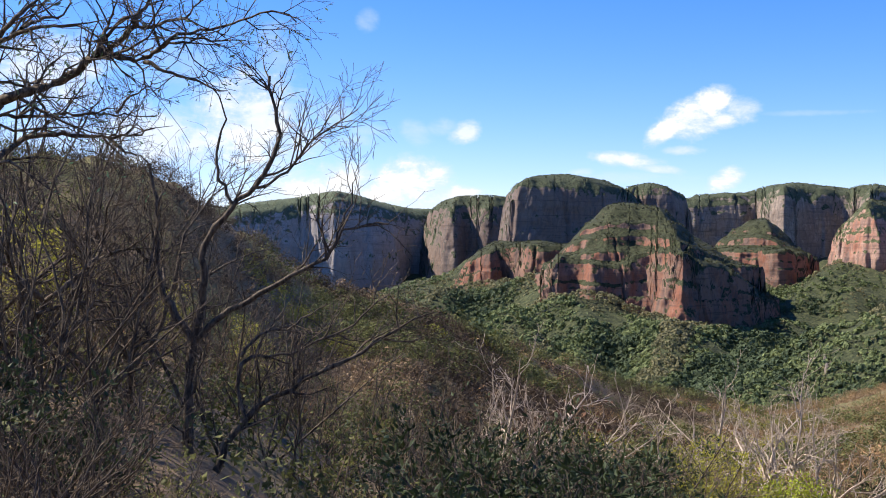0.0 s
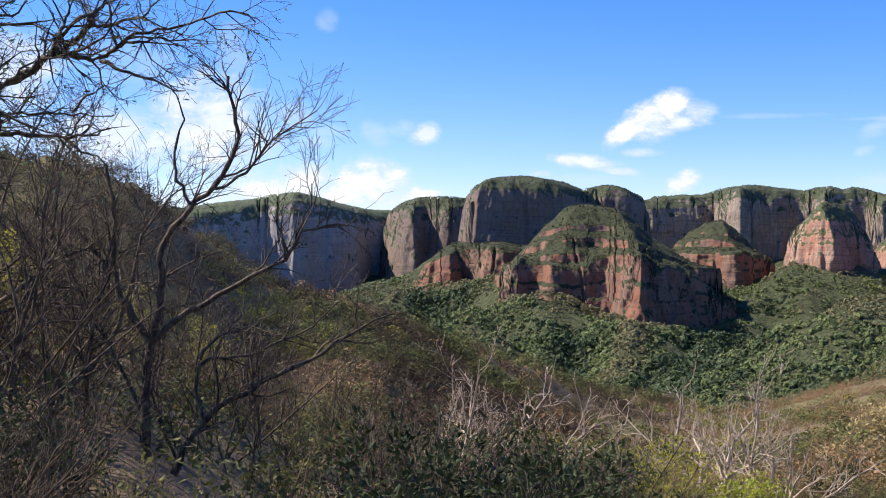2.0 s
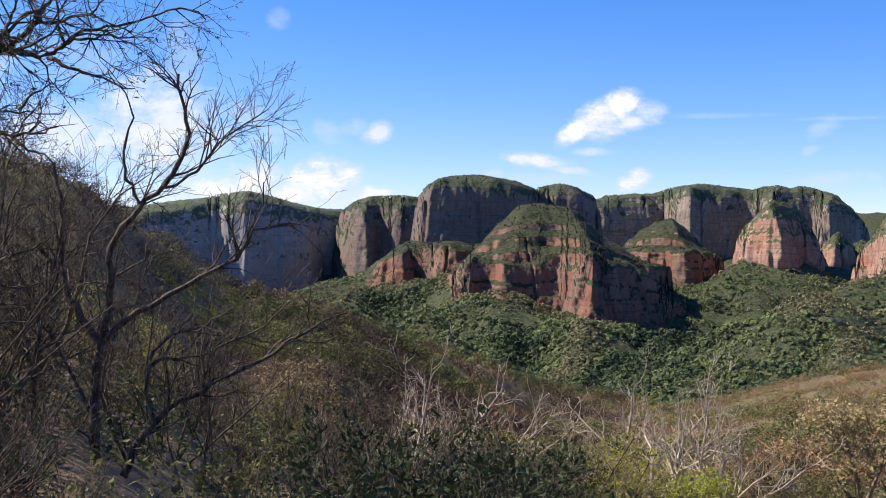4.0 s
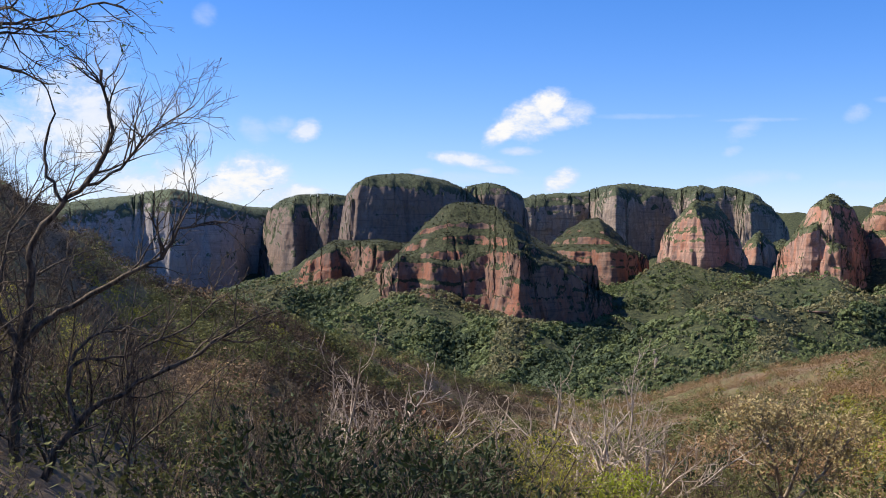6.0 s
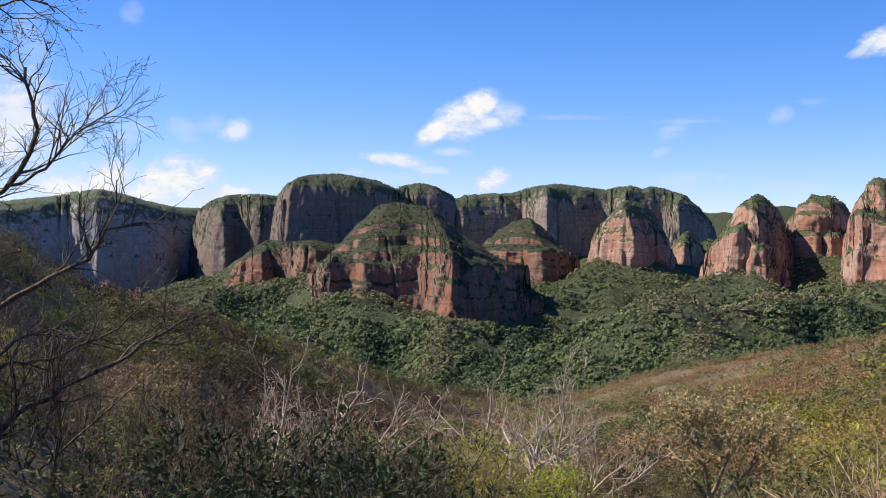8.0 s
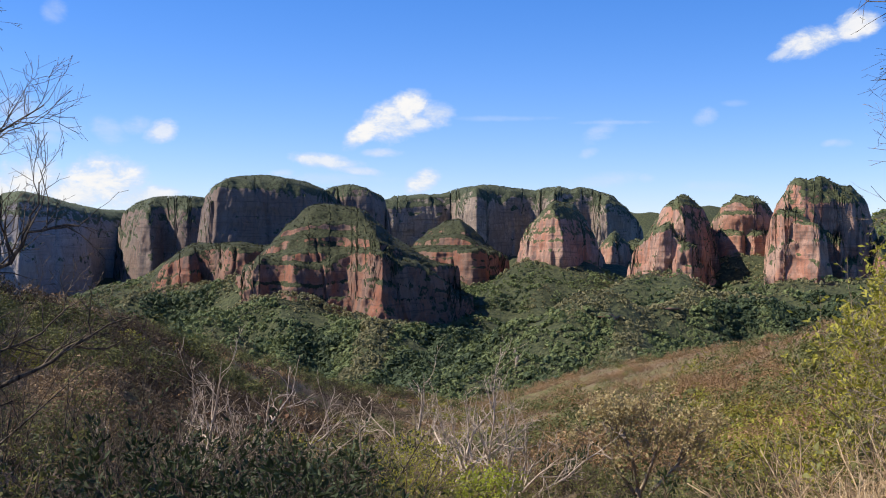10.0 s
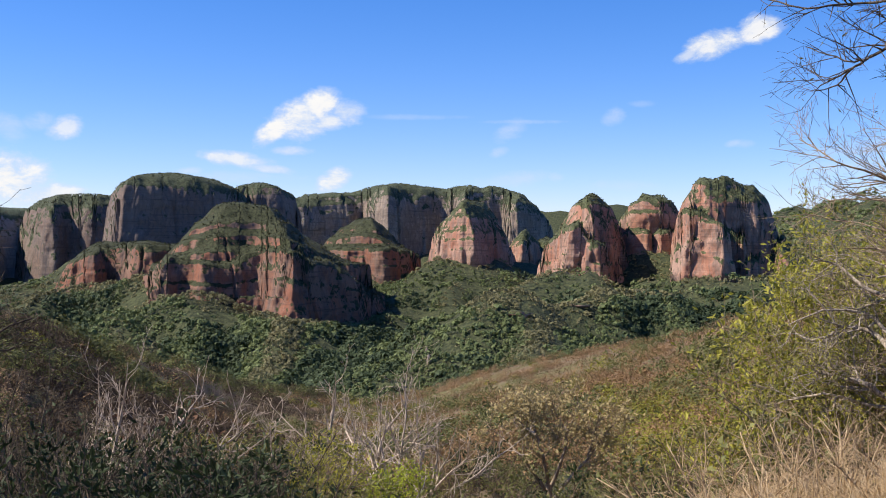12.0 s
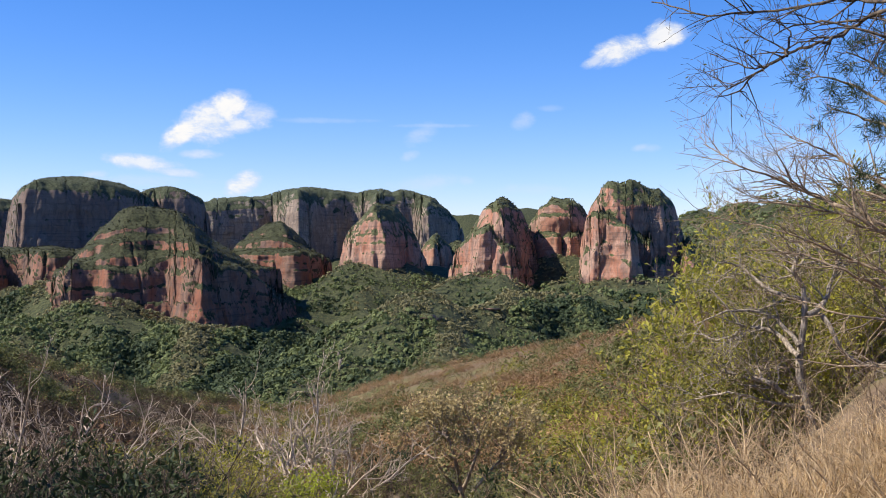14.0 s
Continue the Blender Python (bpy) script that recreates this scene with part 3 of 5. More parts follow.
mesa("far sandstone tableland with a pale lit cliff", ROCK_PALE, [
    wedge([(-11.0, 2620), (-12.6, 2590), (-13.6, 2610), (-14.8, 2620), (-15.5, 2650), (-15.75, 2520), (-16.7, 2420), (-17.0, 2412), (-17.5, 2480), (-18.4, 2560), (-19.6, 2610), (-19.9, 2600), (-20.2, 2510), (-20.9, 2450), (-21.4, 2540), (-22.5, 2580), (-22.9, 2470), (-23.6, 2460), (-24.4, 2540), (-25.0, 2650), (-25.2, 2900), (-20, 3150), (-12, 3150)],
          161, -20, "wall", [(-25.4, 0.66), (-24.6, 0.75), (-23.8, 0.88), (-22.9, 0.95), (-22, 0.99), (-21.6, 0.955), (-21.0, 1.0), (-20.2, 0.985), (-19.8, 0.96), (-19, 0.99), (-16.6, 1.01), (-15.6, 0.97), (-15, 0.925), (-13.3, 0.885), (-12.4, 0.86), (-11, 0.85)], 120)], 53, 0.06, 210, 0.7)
mesa("small green-capped red sandstone butte", ROCK, [
    wedge([(-13.0, 1960), (-14.2, 1850), (-15.6, 1812), (-16.6, 1790), (-17.0, 1800), (-17.9, 1850), (-18.7, 1930), (-18.4, 2050), (-15, 2120)], 10, -44, "bench",
          [(-19, 0.5), (-18.2, 0.9), (-17, 1.05), (-15.5, 1.0), (-13, 1.0)], 80),
    wedge([(-13.0, 1990), (-14.2, 1885), (-15.6, 1850), (-16.9, 1840), (-18.0, 1900), (-18.6, 1980), (-18.0, 2060), (-15, 2110)], 68, -6, "cap",
          [(-18.8, 0.12), (-18, 0.36), (-17.1, 0.68), (-16, 0.96), (-15.2, 1.0), (-14, 0.82), (-13, 0.55)], 110)], 59, 0.05, 200, 0.8)
mesa("rounded pink sandstone dome with fluted walls", ROCK_PINK, [
    wedge([(-19.0, 1800), (-19.2, 1735), (-20.2, 1705), (-21.5, 1692), (-21.9, 1730), (-22.7, 1820), (-23.4, 1930), (-22, 2010), (-19.8, 1960)], 84, -30, "dome",
          [(-23.5, 0.50), (-23, 0.68), (-22.4, 0.90), (-21.7, 1.01), (-20.8, 1.0), (-19.8, 0.90), (-19, 0.80)], 60)], 61, 0.05, 200, 0.7)
mesa("small pointed red sandstone knob", ROCK_PINK, [
    wedge([(-23.1, 2080), (-23.7, 2030), (-24.3, 2090), (-24.6, 2170), (-23.6, 2220)], 50, -18, "dome", [(-24.6, 0.85), (-23.8, 1.0), (-23.1, 0.85)], 50), lobe(-23.9, -25.8, 2130, 200, 0.9, -0.5, "apron")], 67, 0.06, 90, 0.8)
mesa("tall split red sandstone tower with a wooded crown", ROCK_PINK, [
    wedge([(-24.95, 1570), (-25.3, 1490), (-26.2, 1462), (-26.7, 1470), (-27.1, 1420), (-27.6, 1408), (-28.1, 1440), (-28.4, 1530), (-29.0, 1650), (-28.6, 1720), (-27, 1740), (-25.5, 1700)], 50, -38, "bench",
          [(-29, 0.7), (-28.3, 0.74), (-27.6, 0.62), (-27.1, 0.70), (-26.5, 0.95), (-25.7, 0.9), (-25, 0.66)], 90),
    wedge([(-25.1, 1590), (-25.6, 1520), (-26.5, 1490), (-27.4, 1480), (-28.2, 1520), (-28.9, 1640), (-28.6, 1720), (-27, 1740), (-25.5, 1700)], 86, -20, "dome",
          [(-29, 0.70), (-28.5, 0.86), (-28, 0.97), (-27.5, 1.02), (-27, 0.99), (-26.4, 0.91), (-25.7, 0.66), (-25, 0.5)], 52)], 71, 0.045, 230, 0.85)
mesa("narrow red sandstone block between two towers", ROCK_PINK, [
    wedge([(-28.6, 1690), (-29.1, 1640), (-29.9, 1620), (-30.2, 1665), (-30.6, 1610), (-31.2, 1620), (-31.8, 1700), (-30.5, 1820), (-28.5, 1780)], 38, -34, "bench", [(-31.8, 0.92), (-30.6, 1.0), (-28.6, 0.93)], 70),
    wedge([(-28.6, 1710), (-29.3, 1665), (-30.6, 1655), (-31.6, 1690), (-31.8, 1740), (-30.5, 1820), (-28.5, 1780)], 90, 20, "dome", [(-31.8, 0.80), (-30.8, 0.98), (-30.2, 0.94), (-29.7, 1.0), (-29.1, 0.9), (-28.6, 0.75)], 44)], 73, 0.05, 190, 0.75)
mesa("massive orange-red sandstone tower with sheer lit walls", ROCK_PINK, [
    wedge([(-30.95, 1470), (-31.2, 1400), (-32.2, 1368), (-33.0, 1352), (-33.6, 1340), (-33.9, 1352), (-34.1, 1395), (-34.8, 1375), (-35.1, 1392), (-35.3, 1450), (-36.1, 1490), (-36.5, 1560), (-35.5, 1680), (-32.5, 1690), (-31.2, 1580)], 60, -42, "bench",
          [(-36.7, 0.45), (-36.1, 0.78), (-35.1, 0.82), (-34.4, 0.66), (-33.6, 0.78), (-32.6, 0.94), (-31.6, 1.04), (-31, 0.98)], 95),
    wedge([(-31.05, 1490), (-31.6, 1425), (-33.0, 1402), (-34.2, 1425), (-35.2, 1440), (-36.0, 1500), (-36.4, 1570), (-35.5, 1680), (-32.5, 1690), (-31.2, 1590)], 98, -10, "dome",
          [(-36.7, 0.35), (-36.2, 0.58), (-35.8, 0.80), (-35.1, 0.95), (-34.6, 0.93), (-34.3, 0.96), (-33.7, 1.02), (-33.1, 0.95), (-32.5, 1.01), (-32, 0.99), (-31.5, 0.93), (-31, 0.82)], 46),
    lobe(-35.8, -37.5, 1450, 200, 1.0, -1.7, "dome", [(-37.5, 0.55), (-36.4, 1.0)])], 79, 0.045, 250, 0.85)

# ---------------------------------------------------------------- woods and scrub
rng = np.random.default_rng(7)


def twig_template(twigs=60, width=0.012):
    """A leafless bush: thin forked shoots fanning up from one foot."""
    verts, faces = [], []
    for i in range(twigs):
        d = rng.normal(size=3) * (1, 1, 0.7)
        d[2] = abs(d[2]) + 0.25
        d /= np.linalg.norm(d)
        a = rng.normal(size=3) * 0.12 + d * rng.uniform(0.0, 0.5)
        b = d * rng.uniform(0.75, 1.1) + rng.normal(size=3) * 0.18
        side = np.cross(b - a, rng.normal(size=3))
        side *= width / (np.linalg.norm(side) + 1e-9)
        k = len(verts)
        verts += [a - side, a + side, b]
        faces.append((k, k + 1, k + 2))
    return np.array(verts), np.array(faces)


def scatter(name, label, pts, radius, tall, templates, mat, parent=None):
    """Many clumps joined into one mesh of stuff."""
    n = len(pts)
    pick = rng.integers(0, len(templates), n)
    V, Fc, k = [], [], 0
    for t, (tv, tf) in enumerate(templates):
        i = np.where(pick == t)[0]
        if not len(i):
            continue
        a = rng.uniform(0, 2 * np.pi, len(i))
        ca, sa = np.cos(a)[:, None], np.sin(a)[:, None]
        x = (tv[None, :, 0] * ca - tv[None, :, 1] * sa) * radius[i, None] + pts[i, 0, None]
        y = (tv[None, :, 0] * sa + tv[None, :, 1] * ca) * radius[i, None] + pts[i, 1, None]
        z = tv[None, :, 2] * (radius[i] * tall[i])[:, None] + pts[i, 2, None]
        V.append(np.stack([x, y, z], -1).reshape(-1, 3))
        Fc.append((tf[None] + (k + np.arange(len(i)) * len(tv))[:, None, None]).reshape(-1, 3))
        k += len(i) * len(tv)
    me = grid_mesh(name, np.vstack(V), np.vstack(Fc))
    me.materials.append(mat)
    ob = new(name, me)
    if parent is not None:
        ob.parent = parent
        return tagged(ob, kind="stuff")
    return tagged(ob, label, "vegetation", kind="stuff")


def sow(n, az0, az1, d0, d1):
    az = np.radians(rng.uniform(az0, az1, n))
    d = np.sqrt(rng.uniform(d0 * d0, d1 * d1, n))
    return -d * np.sin(az), d * np.cos(az)


def leafy_template(n, size, low=-0.25, jut=0.3):
    """A crown without a heart: leaf sprays lying roughly along an uneven dome, some standing off it."""
    d = rng.normal(size=(n, 3))
    d[:, 2] = low + (1 - low) * rng.uniform(0, 1, n)
    d[:, :2] *= (np.sqrt(np.clip(1 - d[:, 2] ** 2, 0.02, 1)) / (np.linalg.norm(d[:, :2], axis=1) + 1e-9))[:, None]
    bulge = 1 + 0.35 * fbm(d[:, 0] * 1.6 + 10 * rng.uniform(), d[:, 1] * 1.6, d[:, 2] * 1.6, octaves=2, seed=5)
    c = d * (bulge * rng.uniform(0.72, 1.05, n))[:, None]
    t = np.cross(d, rng.normal(size=(n, 3)))
    t /= np.linalg.norm(t, axis=1)[:, None] + 1e-9
    w = np.cross(d, t)
    tri = []
    for k in range(3):
        a = 2.1 * k + rng.uniform(-0.6, 0.6, n)
        r = size * rng.uniform(0.6, 1.3, n)
        tri.append(c + t * (r * np.cos(a))[:, None] + w * (r * np.sin(a))[:, None] + d * (size * jut * rng.normal(size=n))[:, None])
    v = np.stack(tri, 1).reshape(-1, 3)
    return v, np.arange(3 * n).reshape(-1, 3)


CROWNS = [leafy_template(12, 0.58, -0.05, 0.16) for _ in range(14)]
TUFTS = [leafy_template(7, 0.75) for _ in range(12)]
CROWNS_NEAR = [leafy_template(100, 0.065, -0.2, 0.5) for _ in range(8)]
TWIGS = [twig_template() for _ in range(8)]

x, y = (np.concatenate(p) for p in zip(sow(26000, -43, 7, 640, 1850), sow(19000, -38, -1, 640, 1150), sow(11000, -17, 3, 1000, 1680)))
ok = np.ones(len(x), bool)
for L in MESA_PLANS:
    ok &= inset(L, x, y)[0] < 0.03


def meet(az, el, d0=520.0, d1=2600.0):
    """Where a line of sight comes down on the land."""
    d = np.arange(d0, d1, 2.0)
    q = land(-d * math.sin(radians(az)), d * math.cos(radians(az)))
    hit = np.argmax(q >= d * math.tan(radians(el)))
    return -d[hit] * math.sin(radians(az)), d[hit] * math.cos(radians(az)), q[hit]


GLADE = meet(-19.9, -3.45)
GLADE_B = meet(-20.5, -3.55)
for g in (GLADE, GLADE_B):
    ok &= np.hypot((x - g[0]) / 9, (y - g[1]) / 15) > 1
x, y = x[ok], y[ok]
rad = (1.2 + 2.2 * rng.uniform(0, 1, len(x)) ** 2.0) * np.interp(np.hypot(x, y), [640, 1150], [0.62, 1.0])
z = land(x, y)
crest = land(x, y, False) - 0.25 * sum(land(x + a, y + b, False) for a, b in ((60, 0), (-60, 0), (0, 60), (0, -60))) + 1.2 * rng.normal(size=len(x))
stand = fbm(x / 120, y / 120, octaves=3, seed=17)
# stands differ by site; their colours are pushed apart to shade in the relief
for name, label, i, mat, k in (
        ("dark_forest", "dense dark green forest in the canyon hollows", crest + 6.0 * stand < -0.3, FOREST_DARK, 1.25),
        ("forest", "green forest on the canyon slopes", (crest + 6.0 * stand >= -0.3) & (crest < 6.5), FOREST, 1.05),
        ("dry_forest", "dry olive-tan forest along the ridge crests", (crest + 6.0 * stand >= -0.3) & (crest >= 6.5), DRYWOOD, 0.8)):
    n = i.sum()
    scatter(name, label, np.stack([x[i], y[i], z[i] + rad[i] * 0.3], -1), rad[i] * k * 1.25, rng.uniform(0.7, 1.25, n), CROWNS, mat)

x, y = sow(2000, -49, -34, 2000, 3300)
rad = rng.uniform(6, 11, len(x))
scatter("distant_forest", "forest covering the far skyline hills", np.stack([x, y, land(x, y) + rad * 0.1], -1), rad, rng.uniform(0.5, 0.8, len(x)), CROWNS, FOREST)
for pts, w, owner in GROWN:
    n = int(min(2400, w.sum() / 28.0))
    if n > 5:
        i = rng.choice(len(pts), n, p=w / w.sum())
        rad = rng.uniform(0.7, 1.7, n)
        scatter("scrub", "", pts[i] + np.stack([0 * rad, 0 * rad, rad * 0.15], -1), rad, rng.uniform(0.6, 1.0, n), TUFTS, CAPSCRUB, owner)


def outcrop(label, az, el, wide, high, mat, seed):
    """A bare lumpy ledge of rock that breaks through the woods."""
    x0, y0, z0 = meet(az, el)
    bm = bmesh.new()
    bmesh.ops.create_icosphere(bm, subdivisions=3, radius=1)
    co = np.array([v.co[:] for v in bm.verts])
    k = 1 + 0.45 * fbm(co[:, 0] * 1.4 + seed, co[:, 1] * 1.4, co[:, 2] * 2.2, octaves=3, seed=seed)
    for v, c, g in zip(bm.verts, co, k):
        v.co = (c[0] * g * wide / 2, c[1] * g * wide * 0.3, c[2] * g * high * 0.6)
    me = bpy.data.meshes.new("rock_outcrop")
    bm.to_mesh(me)
    bm.free()
    me.shade_smooth()
    me.materials.append(mat)
    ob = tagged(new("rock_outcrop", me), label, "rock", "bare rocks in the woods")
    ob.matrix_world = pose(x0, y0, z0 + high * 0.15, 0, 0, az)


outcrop("red bare rock ledge on the wooded ridge", -23.4, -3.2, 22, 5, ROCK_PINK, 3)
outcrop("red bare rock ledge on the wooded ridge", -26.6, -2.75, 14, 4, ROCK_PINK, 5)
outcrop("pale upright bare rock on the ridge nose", -18.85, -5.2, 3.2, 7, ROCK_PALE, 7)
outcrop("pale upright bare rock on the ridge nose", -18.95, -5.65, 3.5, 8, ROCK_PALE, 9)

# ---------------------------------------------------------------- plants near by


def bark_material(name, dark, light, scale=18.0):
    m, t, b = material(name, 0.9)
    p = t.n("ShaderNodeTexCoord").outputs["Object"]
    n1 = t.noise(t.scaled(p, (1, 1, 0.35)), scale, 5, 0.65)
    n2 = t.noise(p, 1.7, 3, 0.5)
    c = t.mix(t.step(n1, 0.35, 0.68), dark, light)
    c = t.mix(t.step(n2, 0.45, 0.7, 0, 0.5), c, tuple(0.5 * (u + v) for u, v in zip(dark, light)))
    t.put(b.inputs["Base Color"], c)
    bump(t, b, n1, 0.6, 0.01)
    return m


BARK_DARK = bark_material("dark_bark", (0.032, 0.025, 0.019), (0.165, 0.13, 0.092))
BARK_GREY = bark_material("grey_twig_bark", (0.105, 0.072, 0.044), (0.31, 0.225, 0.142))
BARK_PALE = bark_material("pale_bark", (0.28, 0.225, 0.17), (0.58, 0.48, 0.38))
BARK_GNARLED = bark_material("gnarled_grey_bark", (0.10, 0.085, 0.066), (0.46, 0.39, 0.30))
BARK_STRAW = bark_material("straw_twig_bark", (0.30, 0.21, 0.11), (0.60, 0.46, 0.28))
BARK_TAN = bark_material("tan_bark", (0.18, 0.13, 0.085), (0.40, 0.32, 0.22))
LEAF_DARK = leaf_material("broad_dark_leaves", (0.018, 0.030, 0.010), (0.055, 0.078, 0.028), 0.62, 0.2)
LEAF_OLIVE = leaf_material("olive_leaves", (0.085, 0.092, 0.026), (0.25, 0.24, 0.072), 0.6, 0.3)
LEAF_LIME = leaf_material("lime_leaves", (0.20, 0.25, 0.022), (0.43, 0.48, 0.055), 0.55, 0.4)
LEAF_YELLOW = leaf_material("yellow_green_leaves", (0.20, 0.205, 0.028), (0.49, 0.455, 0.075), 0.6, 0.4)
LEAF_FINE = leaf_material("fine_feather_leaves", (0.07, 0.12, 0.07), (0.16, 0.24, 0.14), 0.6, 0.4)
LEAF_RUST = leaf_material("withered_leaves", (0.11, 0.055, 0.032), (0.26, 0.145, 0.08), 0.8, 0.25)
BLOSSOM = leaf_material("straw_seed_heads", (0.28, 0.235, 0.10), (0.62, 0.50, 0.26), 0.8, 0.3)
STRAW = leaf_material("dry_straw", (0.25, 0.16, 0.075), (0.68, 0.51, 0.28), 0.8, 0.3)

prng = np.random.default_rng(23)


class Growth:
    """Collects the wood and leaves of one plant."""

    def __init__(self):
        self.wood = {}
        self.leaf = []

    def tube(self, level, pts, radii, sides):
        pts = np.asarray(pts, float)
        tan = np.gradient(pts, axis=0)
        tan /= np.linalg.norm(tan, axis=1)[:, None] + 1e-9
        ref = np.array([0.31, 0.87, 0.37])
        u = np.cross(tan, ref)
        u /= np.linalg.norm(u, axis=1)[:, None] + 1e-9
        v = np.cross(tan, u)
        a = np.linspace(0, 2 * np.pi, sides, endpoint=False)
        ring = pts[:, None] + np.asarray(radii)[:, None, None] * (np.cos(a)[None, :, None] * u[:, None] + np.sin(a)[None, :, None] * v[:, None])
        k = len(pts)
        i, j = np.arange(k - 1)[:, None] * sides, np.arange(sides)[None, :]
        j2 = (j + 1) % sides
        quads = np.stack([i + j, i + j2, i + sides + j2, i + sides + j], -1).reshape(-1, 4)
        V, Q, n = self.wood.setdefault(level, ([], [], [0]))
        V.append(ring.reshape(-1, 3))
        Q.append(quads + n[0])
        n[0] += k * sides

    def leaves(self, at, way, size, slim=0.45):
        self.leaf.append((np.asarray(at, float), np.asarray(way, float), np.broadcast_to(size, len(at)).astype(float), slim))

    def wood_mesh(self, level, name, mat):
        V, Q, _ = self.wood[level]
        me = grid_mesh(name, np.vstack(V), np.vstack(Q))
        me.materials.append(mat)
        return me

    def leaf_mesh(self, name, mat):
        V = []
        for at, way, size, slim in self.leaf:
            way = way / (np.linalg.norm(way, axis=1)[:, None] + 1e-9)
            side = np.cross(way, prng.normal(size=way.shape))
            side /= np.linalg.norm(side, axis=1)[:, None] + 1e-9
            fold = np.cross(side, way)
            L = size[:, None]
            V.append(np.stack([at, at + way * L * 0.5 + side * L * slim * 0.5 + fold * L * 0.08, at + way * L, at + way * L * 0.5 - side * L * slim * 0.5 + fold * L * 0.08], 1).reshape(-1, 3))
        V = np.vstack(V)
        me = grid_mesh(name, V, np.arange(len(V)).reshape(-1, 4), smooth=False)
        me.materials.append(mat)
        return me


def wander(start, way, length, segs, crook=0.25, lift=0.15):
    """A crooked shoot."""
    pts, p, w = [np.array(start, float)], np.array(start, float), np.array(way, float)
    w = w / np.linalg.norm(w)
    for _ in range(segs):
        w = w + prng.normal(size=3) * crook + np.array([0, 0, lift])
        w /= np.linalg.norm(w)
        p = p + w * length / segs
        pts.append(p)
    return np.array(pts)


def smooth_path(pts, n):
    """A smooth line through a few places."""
    pts = np.asarray(pts, float)
    d = np.concatenate([[0], np.cumsum(np.linalg.norm(np.diff(pts, axis=0), axis=1))])
    s = np.linspace(0, d[-1], n)
    out = np.stack([np.interp(s, d, pts[:, i]) for i in range(3)], -1)
    for _ in range(2):
        out[1:-1] = 0.25 * out[:-2] + 0.5 * out[1:-1] + 0.25 * out[2:]
    return out


def sprout(g, path, radii, level, spec):
    """Side shoots along a branch, and theirs in turn. spec: for each level count per metre, length, angle, crook, lift, sides, name."""
    if level >= len(spec["levels"]):
        return
    per, length, angle, crook, lift, sides, name = spec["levels"][level]
    seg = np.linalg.norm(np.diff(path, axis=0), axis=1)
    total = seg.sum()
    n = max(1, prng.poisson(per * total))
    for _ in range(n):
        u = prng.uniform(spec.get("bare", 0.2), 1.0) if level == 0 else prng.uniform(0.15, 1.0)
        x = u * (len(path) - 1)
        i = min(int(x), len(path) - 2)
        p = path[i] + (path[i + 1] - path[i]) * (x - i)
        r = np.interp(x, np.arange(len(radii)), radii)
        t = path[i + 1] - path[i]
        t = t / (np.linalg.norm(t) + 1e-9)
        side = np.cross(t, prng.normal(size=3))
        side /= np.linalg.norm(side) + 1e-9
        a = radians(angle) * prng.uniform(0.6, 1.35)
        way = t * math.cos(a) + side * math.sin(a)
        ln = length * prng.uniform(0.5, 1.25) * (1.15 - 0.45 * u)
        segs = 4 if ln > 0.55 else (2 if ln > 0.3 else 1)
        child = wander(p, way, ln, segs, crook, lift)
        r0 = min(r * 0.7, max(spec["twig"], 0.016 * ln + spec["twig"] * 0.6))
        rr = np.linspace(r0, spec["twig"] * 0.45, len(child))
        g.tube(name, child, rr, sides)
        sprout(g, child, rr, level + 1, spec)
        if level == len(spec["levels"]) - 1 and spec.get("leaf"):
            k, size, slim, spread = spec["leaf"]
            k = prng.poisson(k)
            if k:
                w = prng.uniform(0.2, 1, k)[:, None]
                at = child[0] + (child[-1] - child[0]) * w + prng.normal(size=(k, 3)) * spread * 0.3
                ways = (child[-1] - child[0])[None] / ln + prng.normal(size=(k, 3)) * 0.9
                g.leaves(at, ways, size * prng.uniform(0.6, 1.25, k), slim)


def plant(name, label, category, g, mats, group="", at=None):
    """A thing from its growth: one mesh for each kind of wood, one for the leaves."""
    top = tagged(new(name), label, category, group)
    for level in g.wood:
        plain = level.split(".")[0]
        ob = new(plain, g.wood_mesh(level, plain, mats["wood"]))
        ob.parent = top
        if plain == "twig_growth":
            tagged(ob, kind="stuff")
    if g.leaf:
        ob = tagged(new("foliage", g.leaf_mesh("foliage", mats["leaf"])), kind="stuff")
        ob.parent = top
    if at is not None:
        top.matrix_world = at
    return top


def facing(az, d, drop=0.05, z=None, turn=0.0, size=1.0):
    """A pose on the ground with its x axis to the right as seen from the lookout."""
    x, y, _ = ang(az, d)
    h = float(land(np.array([x]), np.array([y]))[0]) - drop if z is None else z
    return pose(x, y, h, 0, 0, az + turn) @ Matrix.Scale(size, 4)


def limb_tree(limbs, spec, k=1.0):
    """A tree whose main limbs run through given places (right, up, away), each with its radius at the butt and at the tip."""
    g = Growth()
    for n, (r0, r1, pts) in enumerate(limbs):
        pts = np.array([(p[0], p[2] if len(p) > 2 else 0.0, p[1]) for p in pts]) * k
        path = smooth_path(pts, max(5, 3 * len(pts)))
        path[1:-1] += prng.normal(size=path[1:-1].shape) * 0.018
        rr = np.linspace(r0, r1, len(path)) * (1 + 0.08 * prng.normal(size=len(path)))
        g.tube("trunk" if n == 0 else "limb.%d" % n, path, rr, 9 if r0 > 0.05 else 6)
        sprout(g, path, rr, 0, spec)
    return g


